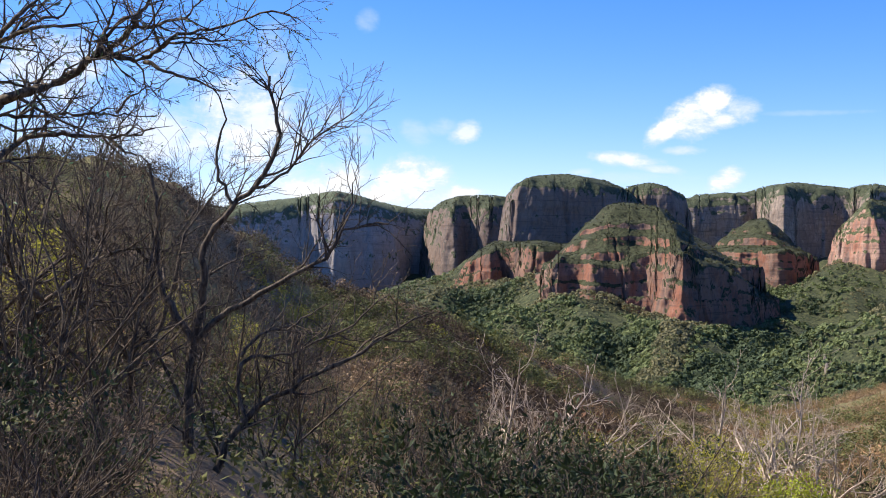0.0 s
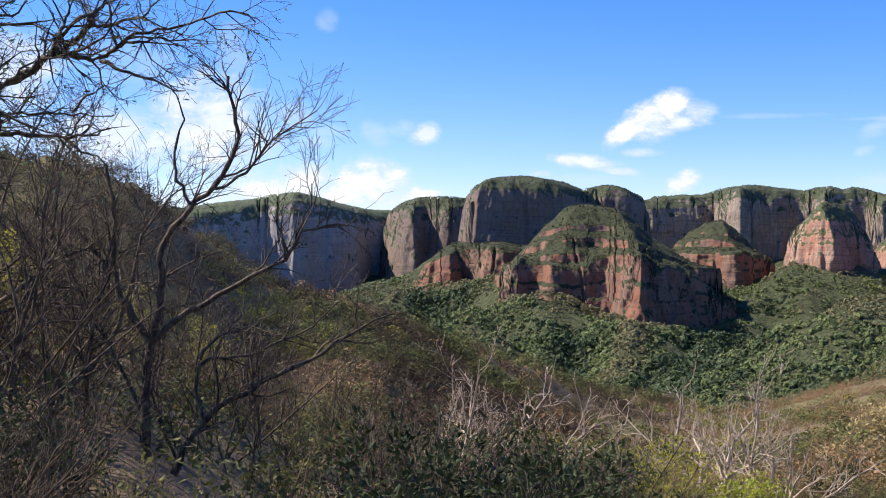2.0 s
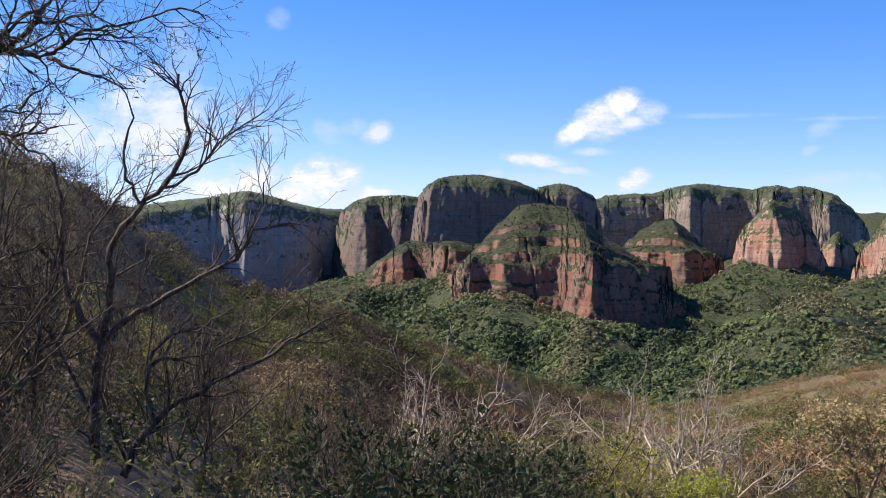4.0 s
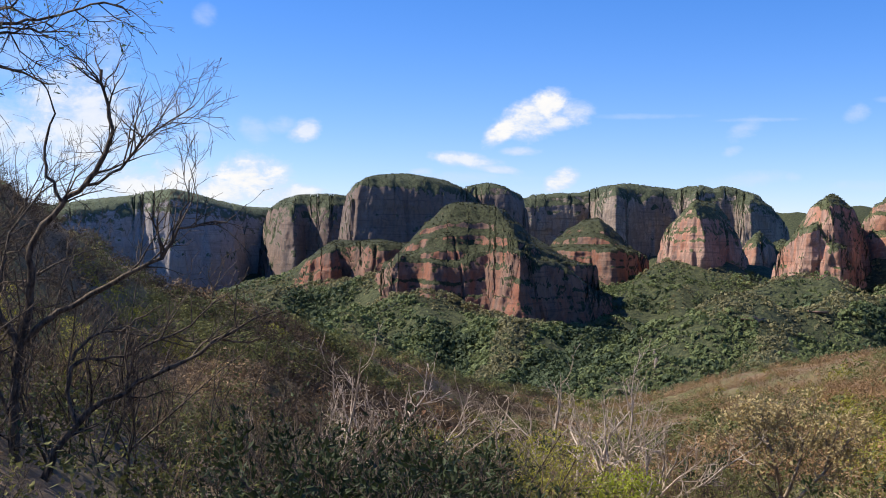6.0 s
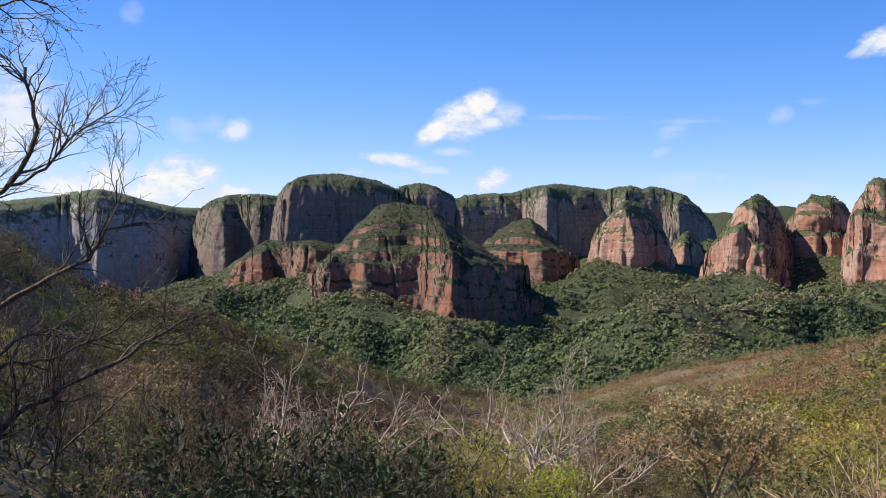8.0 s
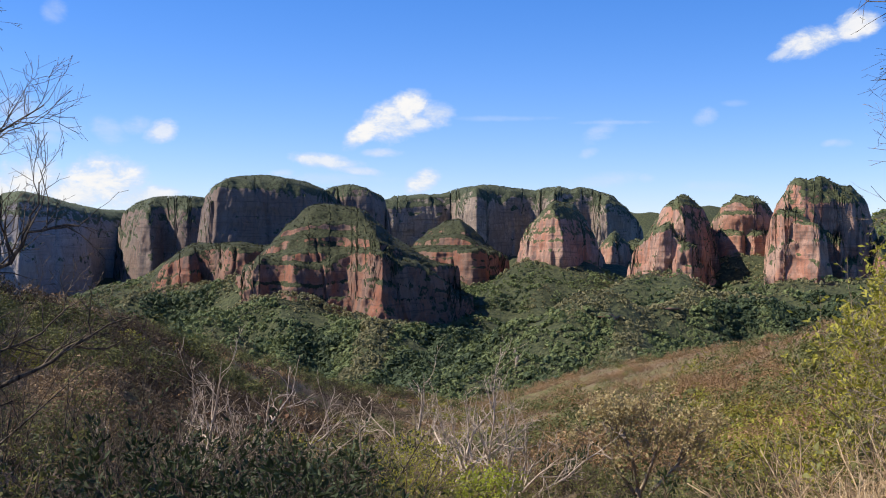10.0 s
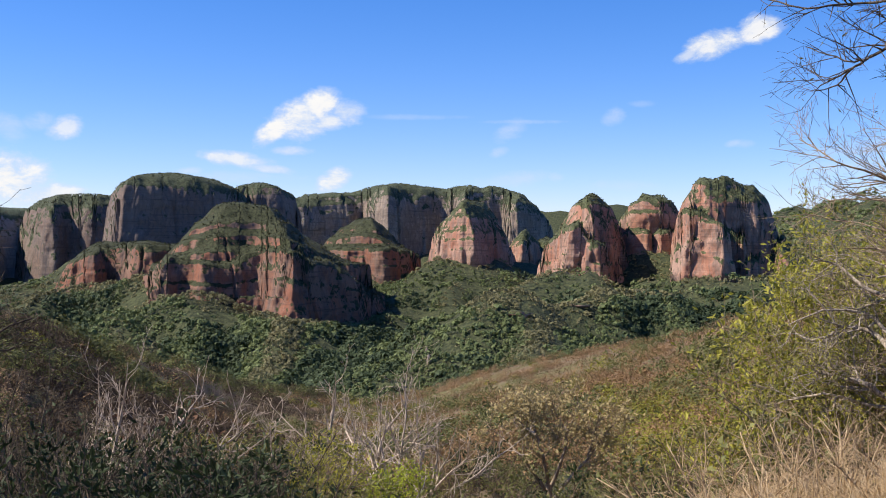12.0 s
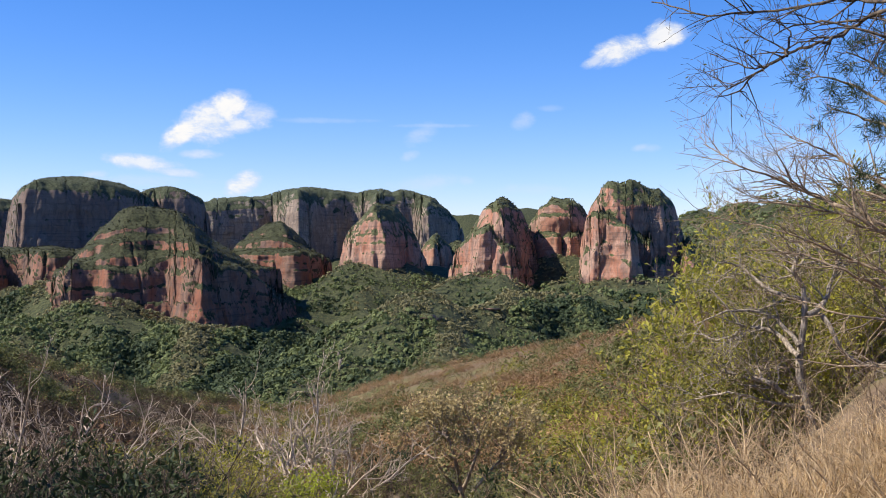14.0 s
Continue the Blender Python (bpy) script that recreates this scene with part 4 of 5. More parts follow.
def spread_tree(base, limbs, spec):
    """A tree at a bearing and distance whose limbs run through bearings and elevations: (butt radius, tip radius, distance, places)."""
    bx, by, bz = base
    g = Growth()
    for n, (r0, r1, d, pts) in enumerate(limbs):
        if n == 0:
            path = smooth_path([(p[0] - bx, p[1] - by, p[2] - bz) for p in pts], 12)
        else:
            line = [np.array(ang(a, d + 0.35 * math.sin(2.1 * i + n), e)) - np.array(base) for i, (a, e) in enumerate(pts)]
            path = smooth_path(line, max(6, 3 * len(line)))
            path[1:-1] += prng.normal(size=path[1:-1].shape) * 0.012
        rr = np.linspace(r0, r1, len(path)) * (1 + 0.07 * prng.normal(size=len(path)))
        g.tube("trunk" if n == 0 else "limb.%d" % n, path, rr, 9 if r0 > 0.05 else 6)
        if n:
            sprout(g, path, rr, 0, spec)
    return g


BARE = dict(twig=0.006, bare=0.3, levels=[(3.3, 1.0, 42, 0.26, 0.12, 5, "twig_growth"), (5.0, 0.5, 40, 0.28, 0.08, 4, "twig_growth"), (6.0, 0.24, 40, 0.22, 0.05, 3, "twig_growth")])

# the forked leafless tree that stands nearest
tree = limb_tree([
    (0.095, 0.060, [(0.02, -1.0), (-0.02, 0.0), (-0.07, 0.8, 0.05), (-0.02, 1.92, 0.05)]),
    (0.055, 0.020, [(-0.02, 1.92, 0.05), (-0.17, 2.27, 0.1), (-0.46, 2.62, 0.2), (-0.52, 2.98, 0.3), (-0.48, 3.7, 0.4), (-0.62, 4.3, 0.5)]),
    (0.058, 0.018, [(-0.02, 1.90, 0.05), (0.09, 2.38), (0.11, 2.73, -0.1), (0.06, 3.2, -0.1), (0.45, 3.8, -0.2), (0.75, 4.0, -0.2), (1.05, 4.53, -0.3), (0.98, 5.0, -0.3), (0.9, 5.45, -0.3)]),
    (0.026, 0.008, [(0.45, 3.8, -0.2), (0.24, 4.15, -0.1), (0.27, 4.6), (0.40, 4.95), (0.18, 5.3)]),
    (0.022, 0.007, [(0.75, 4.0, -0.2), (1.2, 4.25), (1.46, 4.63), (1.87, 4.94), (2.1, 5.10)]),
    (0.048, 0.012, [(0.05, 2.0, 0.05), (0.24, 2.27, -0.1), (0.65, 2.52, -0.2), (1.15, 2.83, -0.3), (1.66, 3.08, -0.4), (1.87, 3.5, -0.4), (2.47, 3.56, -0.4)]),
    (0.022, 0.007, [(1.66, 3.08, -0.4), (1.95, 3.7, -0.3), (2.0, 4.1, -0.3)]),
    (0.070, 0.010, [(0.12, -0.9, -0.3), (0.14, 0.0, -0.3), (0.44, 0.8, -0.4), (0.85, 1.25, -0.5), (1.36, 1.5, -0.5), (1.97, 1.81, -0.6), (2.47, 2.17, -0.6), (3.03, 2.42, -0.7)]),
    (0.032, 0.008, [(0.65, 1.05, -0.45), (0.52, 1.45, -0.3), (0.6, 1.81, -0.3), (1.06, 1.81, -0.2), (1.61, 2.01, -0.2), (1.97, 2.17, -0.2), (2.5, 2.6, -0.2)]),
    (0.022, 0.007, [(0.6, 1.81, -0.3), (0.70, 2.07, -0.3), (1.26, 2.22, -0.3), (1.7, 2.5, -0.3)]),
    (0.030, 0.008, [(-0.06, 1.0, 0.05), (-0.5, 1.9, 0.3), (-0.9, 2.5, 0.4), (-1.2, 3.3, 0.5)]),
], BARE)
plant("bare_tree", "leafless forked dark-barked tree standing on the slope", "tree", tree, {"wood": BARK_DARK}, "trees by the lookout", facing(12.4, 15, z=15 * math.tan(radians(-12.2))))

# the tree whose limbs hang over the view on the sunny side, feathery leaves left on it
FEATHER = dict(twig=0.0052, bare=0.1, levels=[(3.8, 0.85, 45, 0.34, 0.02, 5, "twig_growth"), (5.4, 0.42, 44, 0.36, 0.0, 3, "twig_growth"), (6.0, 0.2, 42, 0.3, 0.0, 3, "twig_growth")], leaf=(0.5, 0.07, 0.3, 0.05))
base = (*ang(25.5, 12.6)[:2], -3.6)
tree = spread_tree(base, [
    (0.13, 0.062, 0, [(base[0], base[1], -4.6), ang(25.2, 12.5, -8), ang(24.6, 12.3, -1), ang(24.0, 12, 5.2), ang(22.6, 12, 6.3), ang(21.6, 12, 6.6)]),
    (0.056, 0.014, 12, [(22.6, 6.2), (21.6, 6.6), (20.4, 7.2), (19.3, 7.5), (18.3, 8.1), (17.4, 9.1), (16.7, 9.4), (15.9, 10.1), (15.5, 10.8), (14.9, 11.7), (14.2, 12.8)]),
    (0.030, 0.007, 12, [(17.4, 9.1), (16.5, 9.1), (15.7, 8.9), (14.8, 9.0), (14.0, 10.1), (12.7, 10.5), (11.1, 10.8), (8.4, 11.9), (7.6, 11.2)]),
    (0.022, 0.006, 12, [(15.0, 8.9), (13.8, 8.5), (12.4, 8.1), (11.6, 7.7), (11.0, 7.7)]),
    (0.036, 0.012, 12, [(23.8, 5.6), (22.4, 8.6), (21.6, 9.7), (21.1, 10.4), (20.6, 10.9), (20.0, 11.5), (19.2, 12.8)]),
    (0.030, 0.008, 12, [(23.0, 8.2), (21.6, 9.4), (20.8, 10.0), (19.9, 10.2), (18.8, 10.4), (17.8, 10.2), (17.0, 10.0)]),
    (0.022, 0.006, 12, [(20.7, 10.1), (20.0, 10.6), (19.0, 10.7), (18.6, 11.2), (18.4, 12.2)]),
    (0.040, 0.008, 12, [(24.4, 2.0), (22.6, 3.0), (21.6, 4.0), (21.0, 4.7), (20.1, 5.2), (18.8, 5.2), (17.5, 5.1), (16.5, 5.2), (15.4, 5.3), (14.5, 5.7)]),
    (0.018, 0.005, 12, [(16.6, 5.1), (15.9, 4.5), (15.4, 4.4), (14.6, 4.0)]),
    (0.026, 0.006, 12, [(23.8, 5.2), (22.0, 5.8), (20.6, 6.0), (19.1, 6.1), (17.5, 6.3), (16.3, 6.3), (14.5, 6.3)]),
    (0.024, 0.006, 12, [(17.2, 9.3), (16.9, 10.0), (16.7, 10.8), (16.2, 12.2)]),
    (0.022, 0.006, 12, [(15.6, 10.8), (15.1, 10.5), (14.0, 10.8), (13.0, 11.2), (12.0, 12.4)]),
    (0.024, 0.006, 12, [(23.4, 7.4), (22.2, 7.8), (21.6, 7.6), (20.8, 7.5), (20.1, 7.3), (19.0, 6.8), (17.6, 7.2)]),
    (0.014, 0.005, 12, [(16.3, 6.4), (16.1, 6.9), (15.2, 7.5), (14.6, 7.9)]),
    (0.026, 0.006, 12, [(17.4, 9.1), (16.6, 10.4), (15.5, 11.2), (13.8, 12.1)]),
    (0.018, 0.005, 12, [(14.4, 9.6), (13.0, 10.0), (11.7, 10.2), (10.1, 10.2)]),
], FEATHER)
plant("overhanging_tree", "dark spreading tree with bare twigs and a few feathery leaves", "tree", tree, {"wood": BARK_DARK, "leaf": LEAF_FINE}, "trees by the lookout", pose(*base))

# a second leafless tree in the shade, its stem forked low
base = (*ang(21.7, 15.5)[:2], -3.9)
tree = spread_tree(base, [
    (0.085, 0.06, 0, [(base[0], base[1], -4.9), ang(21.6, 15.5, -12), ang(21.3, 15.4, -9.2), ang(20.6, 15.2, -6.9), ang(20.1, 15, -4.0)]),
    (0.050, 0.008, 15, [(20.1, -4.0), (19.5, -2.9), (18.4, -2.0), (16.8, -0.6), (15.5, -0.2), (14.6, 0.6)]),
    (0.032, 0.008, 15, [(19.9, -3.8), (20.6, -4.1), (21.4, -4.5), (22.4, -4.4)]),
    (0.036, 0.008, 15, [(19.5, -2.9), (19.9, -2.3), (20.8, -1.6), (21.2, -1.0), (21.0, 0.8), (20.7, 2.6), (20.6, 3.7)]),
    (0.028, 0.006, 15, [(19.9, -3.4), (18.7, -3.0), (17.5, -2.8), (16.0, -2.9), (14.6, -2.7)]),
    (0.026, 0.006, 15, [(17.5, -1.2), (16.8, -0.2), (16.7, 1.8), (15.9, 3.7)]),
    (0.040, 0.007, 15, [(15.4, -12.5), (15.4, -8.8), (15.5, -5.8), (14.7, -1.8), (14.3, 0.3), (14.2, 2.2)]),
    (0.036, 0.008, 15, [(19.2, -12.5), (18.9, -8.5), (18.8, -6.1), (18.5, -4.3), (18.9, -2.8), (18.2, 0.2)]),
], BARE)
plant("bare_tree", "leafless dark-barked tree forked low in the thicket", "tree", tree, {"wood": BARK_DARK}, "trees by the lookout", pose(*base))

# the crooked tree on the bank, grey limbs and yellow-green sprays
CROOK = dict(twig=0.008, bare=0.2, levels=[(4.0, 1.3, 55, 0.38, 0.02, 5, "twig_growth"), (4.2, 0.55, 50, 0.34, 0.02, 4, "twig_growth"), (4.5, 0.28, 45, 0.3, 0.02, 3, "twig_growth")], leaf=(6.0, 0.055, 0.45, 0.25))
base = (*ang(-42.4, 22)[:2], 22 * math.tan(radians(-8.2)))
tree = spread_tree(base, [
    (0.095, 0.05, 0, [(base[0], base[1], base[2] - 1.0), ang(-42.4, 22, -7.8), ang(-41.8, 22, -6.6), ang(-41.5, 22, -5.5), ang(-41.8, 22, -4.3), ang(-42.1, 22, -2.9), ang(-41.9, 22, -1.6)]),
    (0.075, 0.014, 22, [(-41.8, -7.0), (-41.2, -6.9), (-40.1, -6.1), (-38.8, -5.9), (-37.8, -5.6)]),
    (0.060, 0.012, 22, [(-42.1, -2.2), (-41.2, -2.1), (-39.9, -1.5), (-39.0, -0.5), (-38.0, -0.3)]),
    (0.050, 0.010, 22, [(-41.9, -1.6), (-41.4, -0.7), (-41.7, 0.3), (-41.5, 1.2)]),
    (0.055, 0.010, 22, [(-42.1, -2.9), (-42.9, -2.5), (-43.3, -1.0), (-43.6, 0.3), (-44.2, 1.0)]),
    (0.055, 0.010, 22, [(-41.7, -4.9), (-40.6, -3.7), (-39.2, -3.4), (-38.3, -4.3), (-36.7, -3.9)]),
    (0.050, 0.010, 22, [(-41.7, -4.4), (-40.5, -2.7), (-38.2, -2.7), (-36.7, -3.5)]),
    (0.045, 0.010, 22, [(-42.0, -7.4), (-39.8, -7.1), (-38.6, -6.7), (-37.4, -7.0), (-35.6, -7.4)]),
    (0.055, 0.012, 22, [(-42.1, -2.9), (-42.7, -2.6), (-43.7, -4.8), (-45.6, -5.7), (-47, -6)]),
], CROOK)
plant("crooked_tree", "gnarled grey-barked tree with sparse yellow-green leaves", "tree", tree, {"wood": BARK_GNARLED, "leaf": LEAF_YELLOW}, "trees by the lookout", pose(*base))

# limbs that reach in from the tree beside the lookout
SPRAY = dict(twig=0.004, bare=0.1, levels=[(5.5, 0.6, 42, 0.26, -0.01, 4, "twig_growth"), (7.5, 0.32, 40, 0.26, 0.0, 3, "twig_growth"), (4.5, 0.13, 40, 0.2, 0.0, 3, "twig_growth")], leaf=(0.25, 0.05, 0.3, 0.04))
base = (*ang(-50.5, 11)[:2], -1.9)
tree = spread_tree(base, [
    (0.16, 0.07, 0, [(base[0], base[1], -2.8), ang(-50.4, 11, -5), ang(-50.0, 11, 2), ang(-49.4, 11, 8), ang(-48.6, 11, 12.5)]),
    (0.024, 0.006, 11, [(-49.2, 9.6), (-47.0, 11.2), (-45.7, 11.6), (-44.4, 10.9), (-43.6, 10.3), (-42.4, 10.2), (-41.2, 9.6), (-40.3, 9.2), (-39.5, 8.7), (-38.9, 7.9), (-38.0, 7.8)]),
    (0.012, 0.004, 11, [(-40.3, 9.2), (-39.8, 9.0), (-38.7, 9.4), (-37.5, 9.9)]),
    (0.010, 0.004, 11, [(-39.5, 8.7), (-38.7, 8.3), (-37.8, 7.8)]),
    (0.020, 0.006, 11, [(-48.7, 12.2), (-45.7, 11.9), (-44.0, 12.1), (-43.3, 12.1), (-42.0, 11.9), (-40.1, 11.8), (-38.0, 11.7), (-36.1, 12.0), (-34.7, 12.5)]),
    (0.014, 0.004, 11, [(-41.2, 9.6), (-41.4, 10.9), (-40.3, 11.5)]),
    (0.018, 0.006, 11, [(-49.6, 6.5), (-47.5, 9.5), (-45.5, 10.4), (-43.6, 11.0), (-42.2, 11.2), (-40.6, 10.6)]),
], SPRAY)
plant("overhanging_tree", "tree reaching in with dark bare twigs against the sky", "tree", tree, {"wood": BARK_DARK, "leaf": LEAF_OLIVE}, "trees by the lookout", pose(*base))
TUFT = dict(twig=0.0035, bare=0.2, levels=[(6.0, 0.35, 45, 0.2, 0.08, 4, "twig_growth"), (7.0, 0.2, 40, 0.2, 0.08, 3, "twig_growth")], leaf=(48.0, 0.14, 0.055, 0.10))
base = (*ang(-49.5, 13)[:2], -2.0)
tree = spread_tree(base, [
    (0.12, 0.05, 0, [(base[0], base[1], -3.0), ang(-49.4, 13, -4), ang(-48.6, 13, 2), ang(-47.8, 13, 6.5), ang(-47.0, 13, 9.5)]),
    (0.026, 0.005, 13, [(-48.6, 2.5), (-47.0, 5.0), (-45.7, 6.1), (-44.7, 6.5), (-43.6, 6.9), (-43.0, 7.2)]),
    (0.026, 0.005, 13, [(-48.0, 5.0), (-46.5, 6.4), (-45.4, 7.4), (-44.0, 8.2), (-42.6, 8.6), (-41.9, 8.4)]),
    (0.020, 0.005, 13, [(-47.6, 7.0), (-46.0, 8.3), (-45.0, 9.0), (-44.2, 9.6), (-43.4, 9.7)]),
    (0.018, 0.005, 13, [(-47.2, 9.0), (-46.0, 9.8), (-45.2, 10.2)]),
    (0.020, 0.005, 13, [(-48.8, 1.5), (-47.2, 3.0), (-46.0, 3.4), (-45.2, 3.8), (-44.2, 3.6)]),
], TUFT)
plant("needle_leaved_tree", "tree with dark green tufts of narrow leaves", "tree", tree, {"wood": BARK_TAN, "leaf": LEAF_DARK}, "trees by the lookout", pose(*base))
# long dry boughs over the bank
BOUGH = dict(twig=0.0055, bare=0.1, levels=[(6.0, 0.9, 35, 0.18, 0.03, 4, "twig_growth"), (6.5, 0.42, 38, 0.22, 0.03, 3, "twig_growth"), (5.0, 0.2, 40, 0.2, 0.0, 3, "twig_growth")])
base = (*ang(-49.0, 16)[:2], -2.6)
tree = spread_tree(base, [
    (0.13, 0.06, 0, [(base[0], base[1], -3.6), ang(-48.9, 16, -7), ang(-48.4, 16, -3), ang(-47.8, 16, 0.5)]),
    (0.038, 0.006, 16, [(-47.8, 0.3), (-45.7, 0.8), (-44.1, 2.1), (-42.2, 2.9), (-40.9, 3.7), (-38.9, 4.4), (-37.2, 5.5)]),
    (0.030, 0.006, 16, [(-47.9, 1.2), (-45.7, 3.2), (-44.4, 4.0), (-43.3, 4.8), (-42.2, 5.4), (-41.3, 5.7)]),
    (0.014, 0.005, 16, [(-42.2, 2.9), (-41.1, 3.8), (-40.4, 4.6)]),
    (0.028, 0.006, 16, [(-48.0, 0.2), (-45.7, 1.5), (-43.0, 2.1), (-41.1, 2.5), (-39.3, 2.6), (-38.2, 2.7)]),
    (0.028, 0.006, 16, [(-48.2, -2.0), (-45.6, -0.8), (-43.0, 0.3), (-41.1, 1.2), (-39.2, 1.6), (-37.4, 1.9)]),
    (0.030, 0.006, 16, [(-48.2, -2.2), (-45.6, -1.7), (-43.8, -0.7), (-42.1, 0.0), (-40.5, 0.3), (-39.2, 0.2)]),
    (0.026, 0.006, 16, [(-48.5, -4.0), (-45.6, -3.0), (-43.5, -2.9), (-41.8, -2.2), (-40.0, -1.8)]),
    (0.024, 0.006, 16, [(-48.0, 0.5), (-46.4, 2.4), (-45.0, 2.9), (-43.6, 3.3), (-42.4, 4.0)]),
    (0.024, 0.006, 16, [(-48.7, -6.0), (-45.6, -5.2), (-43.4, -5.4), (-41.6, -5.0), (-40.0, -5.2)]),
], BOUGH)
plant("bare_tree", "dry tan tree with long leafless boughs over the bank", "tree", tree, {"wood": BARK_TAN}, "trees by the lookout", pose(*base))


# shrubs, each built once and set out again
def shrub(stems, height, spread, spec, r0=0.02):
    g = Growth()
    for _ in range(stems):
        a = prng.uniform(0, 2 * np.pi)
        lean = prng.uniform(0.1, 1.0) * spread
        path = wander((0.08 * math.cos(a), 0.08 * math.sin(a), -0.1), (lean * math.cos(a), lean * math.sin(a), 1.0), height * prng.uniform(0.65, 1.1) * (1 + 0.2 * lean), 6, 0.19, 0.06)
        rr = np.linspace(r0 * prng.uniform(0.6, 1.1), 0.006, len(path))
        g.tube("stem.%d" % len(g.wood), path, rr, 5)
        sprout(g, path, rr, 0, spec)
    return g


DRY = dict(twig=0.005, levels=[(3.2, 0.75, 38, 0.2, 0.1, 4, "twig_growth"), (4.5, 0.34, 40, 0.22, 0.06, 3, "twig_growth")])
RUST = dict(twig=0.005, levels=[(3.0, 0.7, 38, 0.2, 0.1, 4, "twig_growth"), (4.5, 0.34, 40, 0.22, 0.06, 3, "twig_growth")], leaf=(1.2, 0.08, 0.5, 0.1))
LEAFY = dict(twig=0.005, levels=[(4.0, 0.6, 42, 0.2, 0.08, 4, "twig_growth"), (5.5, 0.3, 45, 0.2, 0.05, 3, "twig_growth")], leaf=(7.0, 0.085, 0.5, 0.2))
BROAD = dict(twig=0.006, levels=[(3.6, 0.6, 45, 0.2, 0.06, 4, "twig_growth"), (4.0, 0.3, 45, 0.2, 0.05, 3, "twig_growth")], leaf=(6.5, 0.12, 0.42, 0.18))
FLUFF = dict(twig=0.005, levels=[(4.0, 0.6, 42, 0.2, 0.08, 4, "twig_growth"), (6.0, 0.3, 45, 0.2, 0.05, 3, "twig_growth")], leaf=(13.0, 0.085, 0.5, 0.22))
PALE = dict(twig=0.014, bare=0.3, levels=[(2.0, 1.3, 42, 0.26, 0.10, 5, "twig_growth"), (2.6, 0.65, 42, 0.26, 0.08, 4, "twig_growth"), (3.5, 0.32, 40, 0.24, 0.06, 3, "twig_growth")])

COMPACT = dict(twig=0.005, levels=[(7.0, 0.3, 45, 0.2, 0.05, 4, "twig_growth"), (9.0, 0.15, 45, 0.2, 0.03, 3, "twig_growth")], leaf=(24.0, 0.05, 0.5, 0.22))

KINDS = {
    "fresh": [plant("lime_bush", "compact bright yellow-green bush in full fresh leaf", "bush", shrub(13, 0.85, 0.42, COMPACT), {"wood": BARK_TAN, "leaf": LEAF_LIME}, "shrubs on the slope")],
    "dry": [plant("bare_shrub", "leafless grey-brown twiggy shrub on the slope", "shrub", shrub(9, 2.1, 1.15, DRY), {"wood": BARK_GREY}, "shrubs on the slope") for _ in range(3)],
    # the bare shrub again in dark bark, its colour standing for the hollow's shade
    "dusk": [plant("shade_dark_shrub", "leafless twiggy shrub with bark darkened as if shaded", "shrub", shrub(9, 2.0, 1.15, DRY), {"wood": BARK_DARK}, "shrubs on the slope") for _ in range(2)],
    "rust": [plant("withered_shrub", "brown withered shrub with rusty leaves", "shrub", shrub(8, 1.9, 1.2, RUST), {"wood": BARK_GREY, "leaf": LEAF_RUST}, "shrubs on the slope") for _ in range(2)],
    "olive": [plant("olive_bush", "olive green small-leaved bush on the slope", "bush", shrub(8, 1.7, 1.1, LEAFY), {"wood": BARK_GREY, "leaf": LEAF_OLIVE}, "shrubs on the slope") for _ in range(2)],
    "broad": [plant("broadleaf_bush", "dark green glossy broad-leaved bush", "bush", shrub(9, 1.8, 0.8, BROAD), {"wood": BARK_DARK, "leaf": LEAF_DARK}, "shrubs on the slope") for _ in range(2)],
    "lime": [plant("lime_bush", "bright yellow-green bush in fresh leaf", "bush", shrub(8, 1.5, 1.0, FLUFF), {"wood": BARK_TAN, "leaf": LEAF_LIME}, "shrubs on the slope")],
    "yellow": [plant("yellow_bush", "yellow-green leafy bush on the sunny slope", "bush", shrub(9, 4.0, 0.5, dict(twig=0.006, levels=[(3.6, 1.1, 44, 0.2, 0.06, 4, "twig_growth"), (3.8, 0.5, 48, 0.22, 0.05, 3, "twig_growth")], leaf=(4.0, 0.17, 0.42, 0.36))), {"wood": BARK_TAN, "leaf": LEAF_YELLOW}, "shrubs on the slope")],
    "pale": [plant("pale_bare_tree", "small pale leafless tree with whitish branches", "tree", shrub(5, 4.4, 0.95, PALE, 0.10), {"wood": BARK_PALE}, "pale trees on the slope") for _ in range(2)],
    "sere": [plant("dry_shrub", "dry straw-coloured shrub tangled in the grass", "shrub", shrub(12, 1.3, 1.3, dict(twig=0.004, levels=[(6.0, 0.5, 45, 0.28, -0.02, 4, "twig_growth"), (6.0, 0.26, 45, 0.28, -0.03, 3, "twig_growth")]), 0.012), {"wood": BARK_STRAW}, "shrubs on the slope") for _ in range(2)],
}
